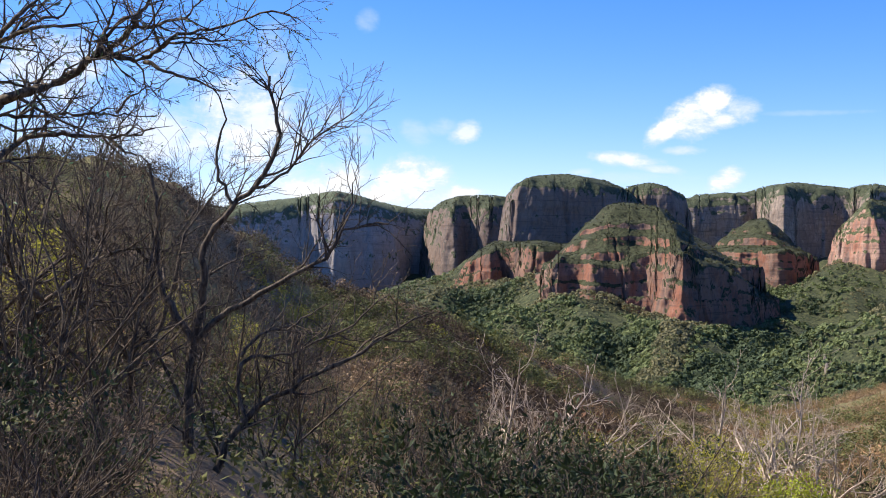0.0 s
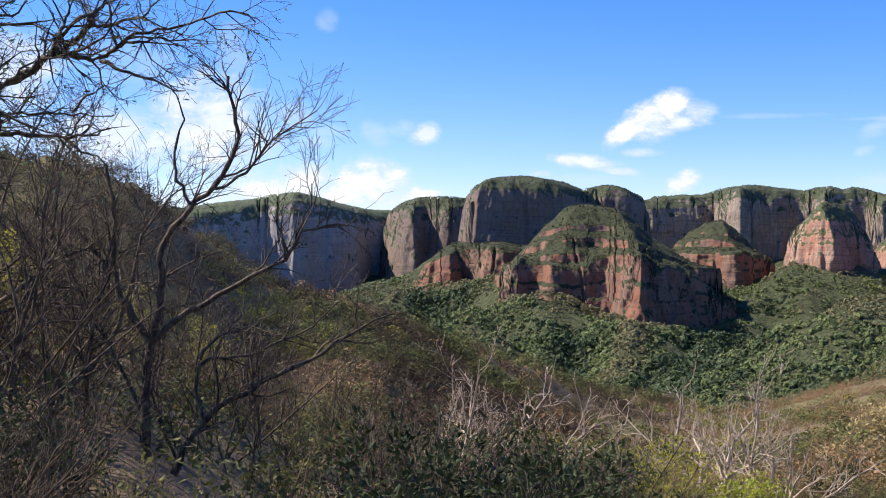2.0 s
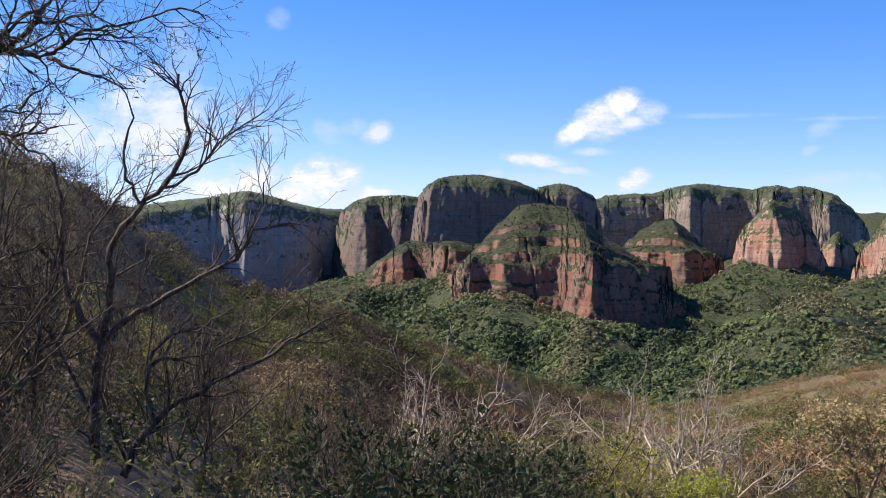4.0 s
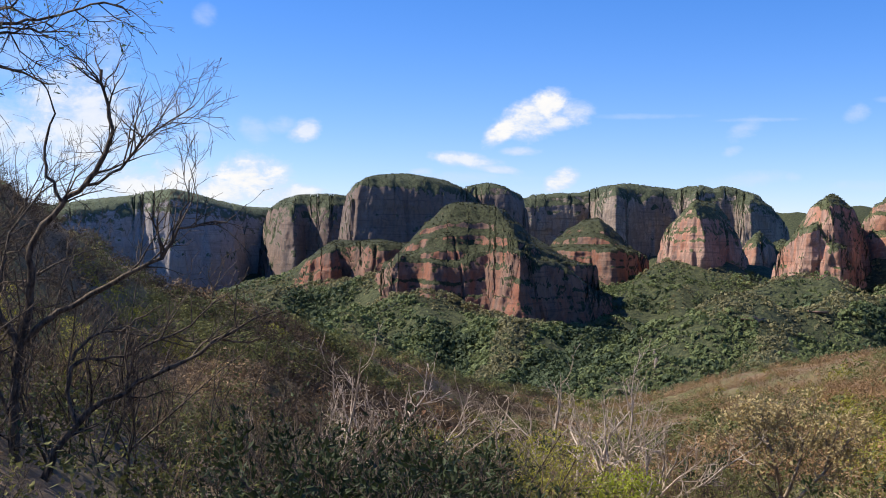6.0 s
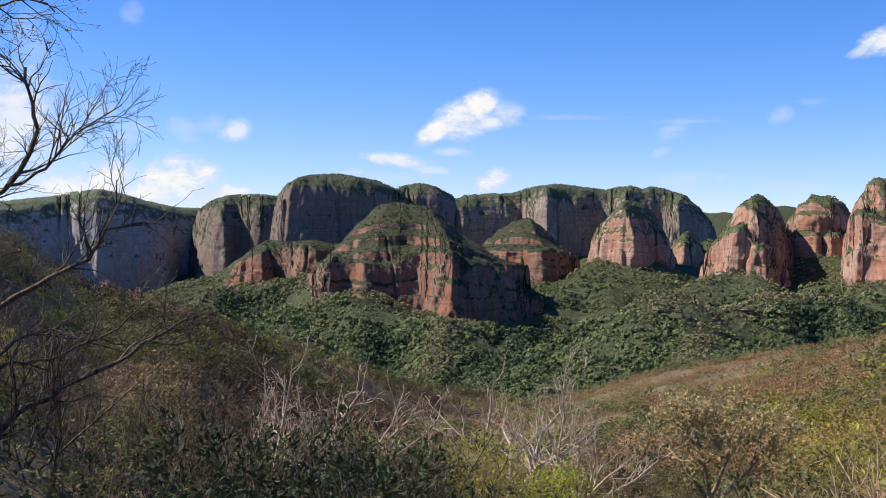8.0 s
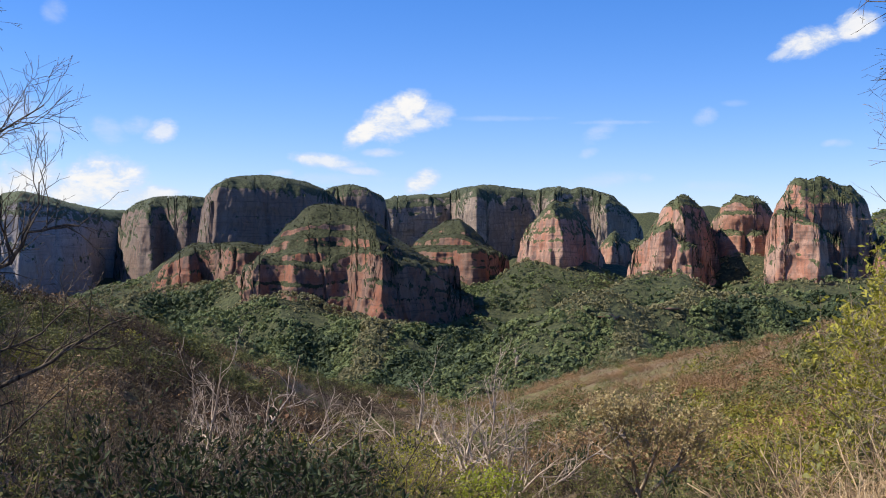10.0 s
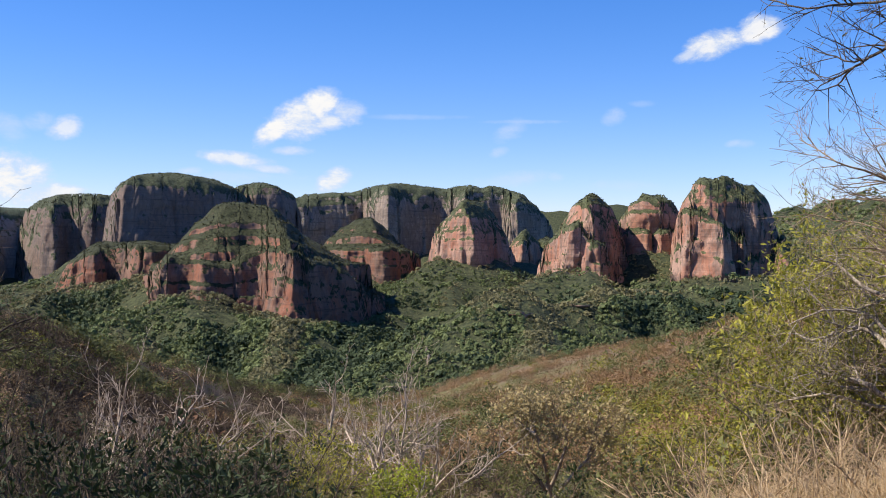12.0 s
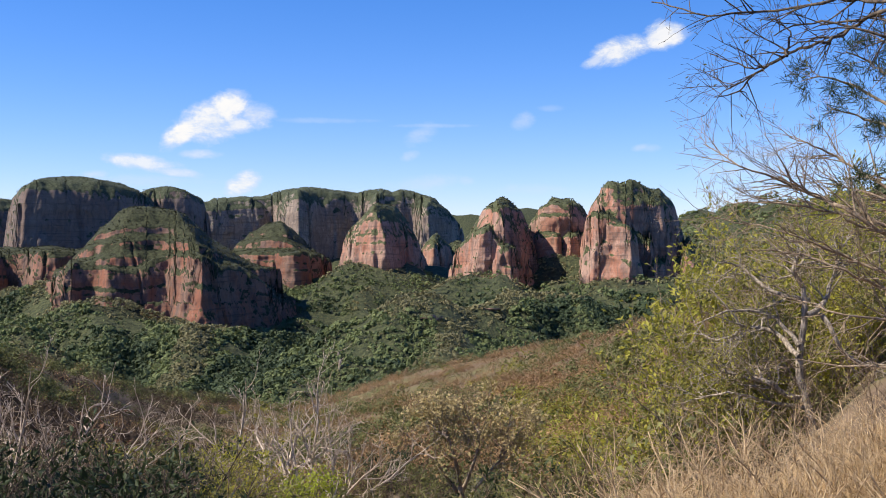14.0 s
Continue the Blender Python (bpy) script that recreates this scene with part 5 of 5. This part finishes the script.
# the broad tree topped with straw-coloured seed heads, further down the slope
base = (*ang(-25.4, 30)[:2], 30 * math.tan(radians(-14.2)))
SEEDS = dict(twig=0.007, bare=0.3, levels=[(5.0, 0.8, 48, 0.24, 0.06, 4, "twig_growth"), (7.0, 0.36, 48, 0.24, 0.06, 3, "twig_growth")], leaf=(11.0, 0.10, 0.6, 0.28))
tree = spread_tree(base, [
    (0.12, 0.07, 0, [(base[0], base[1], base[2] - 0.5), ang(-25.4, 30, -13.4), ang(-25.2, 30, -12.6), ang(-25.0, 30, -11.6)]),
    (0.060, 0.014, 30, [(-25.1, -12.2), (-24.2, -10.9), (-23.4, -10.0), (-22.6, -9.2), (-21.8, -8.7)]),
    (0.060, 0.014, 30, [(-25.0, -11.6), (-24.8, -10.4), (-24.4, -9.2), (-24.2, -8.2), (-24.0, -7.5)]),
    (0.055, 0.014, 30, [(-25.1, -11.8), (-25.8, -10.2), (-26.0, -9.0), (-26.4, -8.1), (-26.5, -7.4)]),
    (0.055, 0.014, 30, [(-25.2, -12.4), (-26.4, -11.0), (-27.4, -9.8), (-28.0, -8.9), (-28.6, -8.2)]),
    (0.040, 0.012, 30, [(-24.4, -9.2), (-23.6, -8.6), (-23.0, -8.0)]),
    (0.040, 0.012, 30, [(-26.0, -9.0), (-25.4, -8.3), (-25.2, -7.4)]),
    (0.040, 0.012, 30, [(-27.0, -10.2), (-27.4, -9.0), (-27.6, -8.0)]),
], SEEDS)
plant("seeding_tree", "spreading tree topped with straw-coloured seed heads", "tree", tree, {"wood": BARK_TAN, "leaf": BLOSSOM}, "", pose(*base))
FINE = dict(twig=0.008, bare=0.1, levels=[(3.0, 1.5, 46, 0.28, 0.05, 4, "twig_growth"), (3.4, 0.7, 44, 0.28, 0.03, 3, "twig_growth"), (3.0, 0.34, 42, 0.26, 0.02, 3, "twig_growth")], leaf=(5.0, 0.14, 0.42, 0.28))
KINDS["fine"] = [plant("twiggy_tree", "spreading tan-twigged tree with sparse olive leaves", "tree", shrub(6, 4.6, 0.85, FINE, 0.05), {"wood": BARK_TAN, "leaf": leaf}, "trees on the bank") for leaf in (LEAF_OLIVE, LEAF_YELLOW)]
PLACED = {k: 0 for k in KINDS}


def set_out(kind, az, d, size=1.0, turn=None, drop=0.1):
    """The next plant of that kind, on the ground."""
    src = KINDS[kind][PLACED[kind] % len(KINDS[kind])]
    turn = prng.uniform(0, 360) if turn is None else turn
    m = facing(az, d, drop, turn=turn)
    first = PLACED[kind] < len(KINDS[kind])
    PLACED[kind] += 1
    ob = src if first else copy_thing(src, m)
    ob.matrix_world = m
    ob.scale = (size,) * 3
    return ob


HEIGHT = {"fresh": 0.95, "dusk": 2.0, "dry": 2.1, "rust": 1.95, "olive": 1.8, "broad": 1.9, "lime": 1.6, "yellow": 4.0, "pale": 4.0, "sere": 1.3, "fine": 4.3}


def reach(kind, az, d, el):
    """A plant grown until its top stands at that elevation."""
    x, y, z = ang(az, d, el)
    h = float(land(np.array([x]), np.array([y]))[0])
    set_out(kind, az, d, max(0.35, (z - h) / HEIGHT[kind]))


# the ones that stand out: kind, bearing, distance, elevation of the top
SPOTS = [("yellow", 17.5, 22, -1.0), ("yellow", 20.8, 20, 0.2), ("yellow", 13.2, 26, -2.6), ("yellow", 10.2, 30, -4.0), ("broad", -3.4, 24, -8.2), ("broad", -5.2, 22, -8.4), ("broad", -7.6, 21, -8.8), ("broad", -9.6, 22, -9.2), ("broad", -1.0, 22, -8.0), ("broad", -8.4, 17, -10.0), ("broad", -11.0, 20, -10.2), ("broad", -2.2, 14, -8.8), ("broad", -5.8, 14, -8.9), ("broad", -4.8, 11.5, -9.2), ("broad", -7.4, 12, -10.2), ("broad", -3.0, 12.5, -9.8), 
         ("pale", -15.2, 26, -6.9), ("pale", -17.2, 25, -6.6), ("pale", -4.6, 56, -6.6), ("pale", -3.2, 58, -7.2), ("pale", -12.6, 37, -8.6), ("pale", -18.8, 26, -7.6),
         ("fresh", -17.1, 24, -10.1), ("olive", -16.2, 17, -11.3), ("olive", -14.6, 20, -10.5), ("olive", -13.0, 22, -10.3), ("yellow", -13.6, 21, -9.9), ("yellow", -12.2, 22, -10.1), ("rust", -18.0, 36, -9.8), ("rust", -5.2, 60, -7.0), ("dusk", -7.5, 48, -8.4),
         ("broad", -21.4, 27, -8.9), ("broad", -27.6, 25, -10.0), ("broad", -24.8, 24, -11.0), ("olive", -22.6, 25, -10.0), ("olive", -20.6, 24, -10.9), ("olive", -26.2, 23, -10.6), ("olive", -29.2, 24, -10.8), ("olive", -18.8, 25, -11.2), ("olive", -30.8, 25, -11.0), ("rust", -19.4, 29, -9.2), ("rust", -20.4, 30, -9.4),
         ("yellow", -39.6, 33, -1.8), ("yellow", -38.4, 29, -4.4), ("yellow", -40.2, 28, -3.4), ("yellow", -42.0, 27, -2.4), ("yellow", -43.8, 28, -1.6), ("yellow", -45.6, 27, -0.8), ("yellow", -37.2, 31, -6.2), ("lime", -36.8, 40, -5.6), ("lime", -38.0, 44, -4.6), ("yellow", -40.6, 38, -0.4), ("yellow", -41.2, 36, 0.4), ("yellow", -42.7, 34, 0.6), ("yellow", -44.3, 33, 1.2), ("yellow", -45.8, 34, 1.6), ("yellow", -47.2, 32, 2.0),
         ("olive", -35.8, 30, -5.6), ("olive", -37.4, 28, -4.6), ("olive", -40.6, 27, -3.0), ("olive", -43.6, 26, -2.0), ("olive", -46.0, 27, -1.0), ("rust", -44.8, 25, -3.4), ("olive", -39.0, 30, -3.4),
         ("lime", -36.4, 60, -5.9), ("lime", -35.0, 75, -7.0), ("olive", -33.4, 34, -8.9), ("dry", -31.6, 30, -9.4), ("dry", -34.6, 26, -8.2), ("lime", -29.6, 95, -8.3), ("lime", -30.6, 98, -8.0), ("lime", -31.6, 92, -8.2), ("lime", -28.6, 90, -8.8), ("lime", -30.2, 84, -8.9),
         ("sere", -33.6, 10, -8.7), ("sere", -35.8, 10.5, -7.7), ("sere", -37.6, 10, -7.3), ("sere", -39.4, 11, -6.9), ("sere", -41.0, 10, -7.1), ("sere", -43.0, 10.5, -6.3), ("sere", -45.0, 10, -6.5), ("sere", -46.6, 10.5, -5.9),
         ("sere", -36.4, 8.6, -9.5), ("sere", -40.0, 8.6, -9.1), ("sere", -44.0, 8.6, -8.7), ("dry", -42.4, 15, -5.6), ("dry", -45.0, 14.5, -4.6), ("dry", -38.6, 15, -6.6), ("dry", -46.6, 15, -3.6)]
SPOTS += [("yellow", -39.2, 25, -1.6), ("yellow", -41.6, 29, 0.4), ("yellow", -43.4, 31, 1.4), ("yellow", -37.9, 27, -3.4), ("yellow", -45.0, 25, -1.0), ("yellow", -42.4, 25, -2.6),
          ("olive", -12.2, 14, -10.6), ("olive", -14.2, 14.5, -10.4), ("olive", -20.4, 14, -11.2), ("olive", -23.0, 15, -10.8), ("olive", -25.6, 14.5, -11.2),
          ("fine", -38.8, 24, -3.2), ("fine", -41.0, 26, -0.4), ("fine", -43.2, 25, 1.2), ("fine", -45.4, 26, 2.2), ("fine", -47.2, 24, 2.8), ("fine", -40.4, 27, -3.0), ("fine", -44.4, 29, -0.6), ("fine", -46.6, 28, 0.4), ("fine", -36.8, 25, -5.6), ("fine", -42.4, 27, -2.4)]
for kind, az, d, el in SPOTS:
    reach(kind, az, d, el)
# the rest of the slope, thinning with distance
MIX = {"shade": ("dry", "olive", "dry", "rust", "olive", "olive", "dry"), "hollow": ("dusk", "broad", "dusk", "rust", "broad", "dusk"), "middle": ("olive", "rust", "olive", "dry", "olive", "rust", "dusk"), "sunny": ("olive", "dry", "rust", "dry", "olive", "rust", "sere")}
CAP = ([-40, -34, -30, -22, -18, -10, 0, 6, 24], [-7.5, -9.4, -10.0, -9.8, -8.4, -7.8, -6.5, -5, -2])
for n in range(330):
    az = prng.uniform(-40, 24)
    d = math.sqrt(prng.uniform((14 if az > 2 else 26) ** 2, 62 ** 2))
    kinds = MIX["shade" if az > 3 else "hollow" if az > -13 else ("middle" if az > -20 else "sunny")]
    kind = kinds[n % len(kinds)]
    if 8.5 < az < 15 and d < 17:
        continue
    size = prng.uniform(0.6, 1.05) if d < 25 else prng.uniform(0.75, 1.4)
    x, y, _ = ang(az, d)
    top = float(land(np.array([x]), np.array([y]))[0]) + size * HEIGHT[kind]
    if math.degrees(math.atan2(top, d)) < np.interp(az, *CAP) and sum(PLACED.values()) < 145:
        set_out(kind, az, d, size)
for n in range(14):
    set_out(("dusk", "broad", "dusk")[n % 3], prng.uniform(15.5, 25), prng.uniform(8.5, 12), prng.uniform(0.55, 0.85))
# dark-barked dusk shrubs crowd the hollow to darken it like shade
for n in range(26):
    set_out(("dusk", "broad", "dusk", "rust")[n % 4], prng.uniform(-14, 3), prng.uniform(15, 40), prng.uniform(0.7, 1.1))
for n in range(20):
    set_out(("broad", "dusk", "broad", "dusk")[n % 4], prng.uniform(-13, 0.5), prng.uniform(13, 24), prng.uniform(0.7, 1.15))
for n in range(24):
    set_out(("dry", "olive", "dry", "rust")[n % 4], prng.uniform(1, 22), prng.uniform(17, 32), prng.uniform(0.7, 1.2))

# a glade of low fresh bushes under the sunny hillside
for n in range(16):
    kind = ("lime", "lime", "olive", "dry")[n % 4]
    set_out(kind, prng.uniform(-33.5, -27.8), prng.uniform(78, 130), prng.uniform(0.9, 1.5))

for n in range(8):
    set_out(("olive", "dry", "dusk", "olive")[n % 4], 7.5 + n, prng.uniform(9, 11), prng.uniform(0.35, 0.5))

for n in range(18):
    set_out("sere", prng.uniform(-47.5, -34), prng.uniform(7.2, 12), prng.uniform(0.4, 0.75))

# leafless thicket on the shady side
THIN = dict(twig=0.0045, bare=0.2, levels=[(2.4, 0.9, 36, 0.2, 0.12, 4, "twig_growth"), (3.8, 0.42, 40, 0.22, 0.08, 3, "twig_growth")])
THICKET = [plant("bare_tree", "slender leafless dark tree in the thicket", "tree", shrub(4, h, 0.65, THIN, 0.026), {"wood": BARK_DARK}, "trees in the thicket") for h in (3.2, 3.8, 2.7)]
for n, (az, d) in enumerate([(19.5, 14), (22.0, 13), (16.5, 17), (24.5, 15), (9.0, 19), (6.5, 22), (15.0, 22), (20.5, 21), (4.0, 24), (11.0, 26), (23.0, 24), (18.0, 28), (1.5, 27), (17.6, 13), (20.6, 13.5), (15.4, 16), (10.6, 17), (8.0, 18)]):
    m = facing(az, d, 0.15, turn=prng.uniform(0, 360))
    ob = THICKET[n] if n < 3 else copy_thing(THICKET[n % 3], m)
    ob.matrix_world = m
    ob.scale = (1.0 if n < 14 else prng.uniform(0.9, 1.25),) * 3


TANGLE = dict(twig=0.006, bare=0.15, levels=[(2.6, 1.5, 48, 0.34, 0.06, 5, "twig_growth"), (3.6, 0.7, 46, 0.3, 0.05, 4, "twig_growth"), (4.2, 0.34, 42, 0.26, 0.04, 3, "twig_growth")])
GNARLED = [plant("bare_tree", "crooked dark leafless tree tangled with its neighbours", "tree", shrub(4, h, 1.0, TANGLE, 0.065), {"wood": BARK_DARK}, "trees in the thicket") for h in (4.6, 5.4, 4.0)]
for n, (az, d, k) in enumerate([(20.6, 17, 0.9), (17.2, 19, 0.9), (22.8, 19, 1.0), (15.0, 21, 0.85), (18.8, 23, 1.05), (23.8, 25, 1.2), (13.0, 25, 0.8), (20.6, 27, 1.2), (10.6, 23, 0.65), (8.2, 25, 0.6), (16.2, 29, 1.1), (24.6, 16, 0.9), (6.0, 27, 0.55), (21.8, 14.5, 0.7), (18.0, 15, 0.65)]):
    m = facing(az, d, 0.2, turn=prng.uniform(0, 360))
    ob = GNARLED[n] if n < 3 else copy_thing(GNARLED[n % 3], m)
    ob.matrix_world = m
    ob.scale = (k,) * 3


# ---------------------------------------------------------------- dry grass on the bank
def grass(name, label, n, az0, az1, d0, d1, tall, mat):
    x, y = sow(n, az0, az1, d0, d1)
    clump = fbm(x / 0.8, y / 0.8, octaves=2, seed=51)
    keep = clump > -0.45
    x, y, clump = x[keep], y[keep], clump[keep]
    n = len(x)
    z = land(x, y)
    h = tall * prng.uniform(0.35, 1.1, n) * np.clip(0.85 + 0.8 * clump, 0.35, 1.6)
    a = prng.uniform(0, 2 * np.pi, n)
    lean = prng.uniform(0.1, 1.5, n) * h
    w = prng.uniform(0.004, 0.011, n)
    px, py = -np.sin(a) * w, np.cos(a) * w
    V = []
    for t, k in ((0, 1.0), (0.55, 0.85), (1.0, 0.2)):
        cx, cy, cz = x + np.cos(a) * lean * t ** 1.7, y + np.sin(a) * lean * t ** 1.7, z + h * (t - 0.3 * t ** 3 * lean / h)
        V += [np.stack([cx - px * k, cy - py * k, cz], -1), np.stack([cx + px * k, cy + py * k, cz], -1)]
    V = np.stack(V, 1)
    base = (np.arange(n) * 6)[:, None, None]
    quads = np.array([[0, 1, 3, 2], [2, 3, 5, 4]])[None] + base
    me = grid_mesh(name, V.reshape(-1, 3), quads.reshape(-1, 4))
    me.materials.append(mat)
    return tagged(new(name, me), label, "grass", kind="stuff")


grass("dry_grass", "tall straw-coloured dry grass on the bank", 26000, -49, -33.0, 6.5, 12.5, 0.42, STRAW)

# ---------------------------------------------------------------- scrub on the slopes beyond
def fuzz_template(shoots=56, width=0.02):
    """Fine short shoots that end on a dome."""
    v, f = [], []
    for i in range(shoots):
        d = rng.normal(size=3)
        d[2] = abs(d[2]) + 0.1
        d /= np.linalg.norm(d)
        tip = d * rng.uniform(0.8, 1.1) + rng.normal(size=3) * 0.14
        root = d * rng.uniform(0.4, 0.8) + rng.normal(size=3) * 0.12
        side = np.cross(tip - root, rng.normal(size=3))
        side *= width / (np.linalg.norm(side) + 1e-9)
        k = len(v)
        v += [root - side, root + side, tip]
        f.append((k, k + 1, k + 2))
    return np.array(v), np.array(f)


def brush_template(shoots, width, leaves, size):
    """A leafless crown: a thin mesh of twig sprays with single shoots standing out of it."""
    v1, f1 = fuzz_template(shoots, width)
    v2, f2 = leafy_template(leaves, size, 0.0, 0.25)
    return np.vstack([v1, v2 * 0.85]), np.vstack([f1, f2 + len(v1)])


DOMES = [brush_template(18, 0.022, 34, 0.11) for _ in range(8)]
DOMES_NEAR = [brush_template(48, 0.013, 60, 0.065) for _ in range(8)]
LEAVES_FAR = [leafy_template(38, 0.17, -0.15, 0.15) for _ in range(8)]
LEAVES_MID = [leafy_template(105, 0.083, -0.2, 0.2) for _ in range(8)]
near = prng.uniform(size=24000) < 0.45
x, y = sow(24000, -48, 27, 60, 520)
x2, y2 = sow(24000, -48, 27, 48, 240)
x, y = np.where(near, x2, x), np.where(near, y2, y)
b = np.degrees(np.arctan2(-x, y))
d = np.hypot(x, y)
ok = d < np.interp(b, RIM[:, 0], RIM[:, 1]) + 25
x, y, b, d = x[ok], y[ok], b[ok], d[ok]
n = len(x)


def glade(az, far, wide, deep):
    """Where a patch of one growth lies: 1 at its heart."""
    return np.exp(-((b - az) / wide) ** 2 - ((d - far) / deep) ** 2)


def drift(scale, seed):
    return fbm(x / scale, y / scale, octaves=3, seed=seed) + 0.16 * prng.normal(size=n)


score = np.stack([
    drift(34, 33) + 0.10 + np.where(b > -16, 0.25, 0.0),
    drift(30, 34) + 0.05 + np.where(b < -19, 0.22, np.where(b > -14, -0.55, -0.15)),
    drift(26, 35) - 0.10 + np.where(b > 2, 0.2, 0) + 1.3 * glade(-20.5, 290, 3.0, 45) + 0.8 * glade(-19, 190, 4.0, 60) - np.where((b < 1) & (b > -16), 0.3, 0.0) - 0.5 * glade(-28, 230, 6, 90) + np.where((b > -14) & (b < 3), 0.75, 0.0) * np.exp(-((d - np.interp(b, RIM[:, 0], RIM[:, 1])) / 22) ** 2),
    drift(20, 36) - 0.42 + 1.8 * glade(-30.5, 112, 2.8, 34) + 0.6 * glade(-36, 110, 3.5, 60) + 0.35 * glade(-28, 200, 1.2, 20)])
kind = score.argmax(0)
# dry scrub in the hollow and on the left hill takes the shade-darkened twigs
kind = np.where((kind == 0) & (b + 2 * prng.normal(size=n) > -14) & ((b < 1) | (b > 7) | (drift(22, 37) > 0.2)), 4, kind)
for name, label, sort, mat, size, bare in (
        ("dry_scrub", "leafless grey-brown scrub covering the near hillsides", 0, DRYBUSH, 2.5, True),
        ("shade_dark_scrub", "leafless scrub in the hollow, its brown darkened for shade", 4, DRYTWIG, 2.5, True),
        ("withered_scrub", "reddish brown withered scrub on the near hillsides", 1, RUSTBUSH, 2.5, True),
        ("green_scrub", "olive green bushes on the near hillsides", 2, OLIVE, 2.4, False),
        ("lime_scrub", "yellow-green bushes in fresh leaf on the near hillsides", 3, LIME, 1.8, False)):
    cut = 120 if bare else 185
    for i, shapes in (((kind == sort) & (d < cut), DOMES_NEAR if bare else LEAVES_MID), ((kind == sort) & (d >= cut), DOMES if bare else LEAVES_FAR)):
        rad = size * prng.uniform(0.45, 1.2, i.sum()) * np.interp(d[i], [60, 110], [0.75, 1.0]) * np.interp(b[i], [2, 12], [1.0, 0.6])
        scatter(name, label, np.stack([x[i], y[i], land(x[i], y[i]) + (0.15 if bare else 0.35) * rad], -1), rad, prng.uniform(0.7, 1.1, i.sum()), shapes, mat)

# fuller crowns that stand out of the scrub: name, label, count, bearings, depth below the rim, radii, material, shape
FULL_LEAF = [leafy_template(260, 0.06, -0.3, 0.2) for _ in range(6)]
FULL_TWIG = [brush_template(130, 0.010, 90, 0.055) for _ in range(6)]
for name, label, count, az0, az1, near, far, r0, r1, mat, shapes in (
        ("olive_thicket", "rounded olive bushes along the crest of the spur", 60, -13, 2, 4, 70, 2.0, 4.2, OLIVE, FULL_LEAF),
        # DRYTWIG's dark brown stands in for shade on the spur and left hillside
        ("shade_brown_thicket", "rounded leafless bushes on the flank of the spur, brown darkened for shade", 210, -14, 2, 4, 120, 1.6, 3.4, DRYTWIG, FULL_TWIG),
        ("shade_dark_thicket", "leafless bushes on the shady hillside, the shade put into their colour", 110, 4, 24, 3, 80, 1.2, 2.6, DRYTWIG, FULL_TWIG),
        ("green_thicket", "rounded olive green trees on the sunny hillside", 180, -37, -16, 10, 300, 1.8, 3.8, OLIVE, FULL_LEAF),
        ("rusty_thicket", "rounded rusty leafless trees on the sunny hillside", 230, -39, -17, 4, 260, 1.8, 3.8, RUSTBUSH, FULL_TWIG),
        ("lime_thicket", "yellow-green bushes in fresh leaf on the sunny hillside", 60, -35, -26, 120, 290, 1.6, 3.2, LIME, FULL_LEAF)):
    b = prng.uniform(az0, az1, count)
    d = np.maximum(np.interp(b, RIM[:, 0], RIM[:, 1]) - prng.uniform(near, far, count), np.where(b > -13, 62, prng.uniform(95, 140, count)))
    x, y = -d * np.sin(np.radians(b)), d * np.cos(np.radians(b))
    rad = prng.uniform(r0, r1, count)
    scatter(name, label, np.stack([x, y, land(x, y) + 0.25 * rad], -1), rad, prng.uniform(0.75, 1.1, count), shapes, mat)

# low undergrowth between the shrubs close by
x, y = sow(2200, -41, 25, 11, 66)
v = fbm(x / 9, y / 9, octaves=2, seed=61) + 0.3 * prng.normal(size=len(x))
b, d = np.degrees(np.arctan2(-x, y)), np.hypot(x, y)
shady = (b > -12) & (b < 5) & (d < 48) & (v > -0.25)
for name, label, i, mat, shapes in (
        ("undergrowth", "low leafless undergrowth between the shrubs", (v < 0.35) & ~shady, DRYTWIG, TWIGS),
        ("green_undergrowth", "low olive green undergrowth between the shrubs", (v >= 0.35) & ~shady, OLIVE, CROWNS_NEAR),
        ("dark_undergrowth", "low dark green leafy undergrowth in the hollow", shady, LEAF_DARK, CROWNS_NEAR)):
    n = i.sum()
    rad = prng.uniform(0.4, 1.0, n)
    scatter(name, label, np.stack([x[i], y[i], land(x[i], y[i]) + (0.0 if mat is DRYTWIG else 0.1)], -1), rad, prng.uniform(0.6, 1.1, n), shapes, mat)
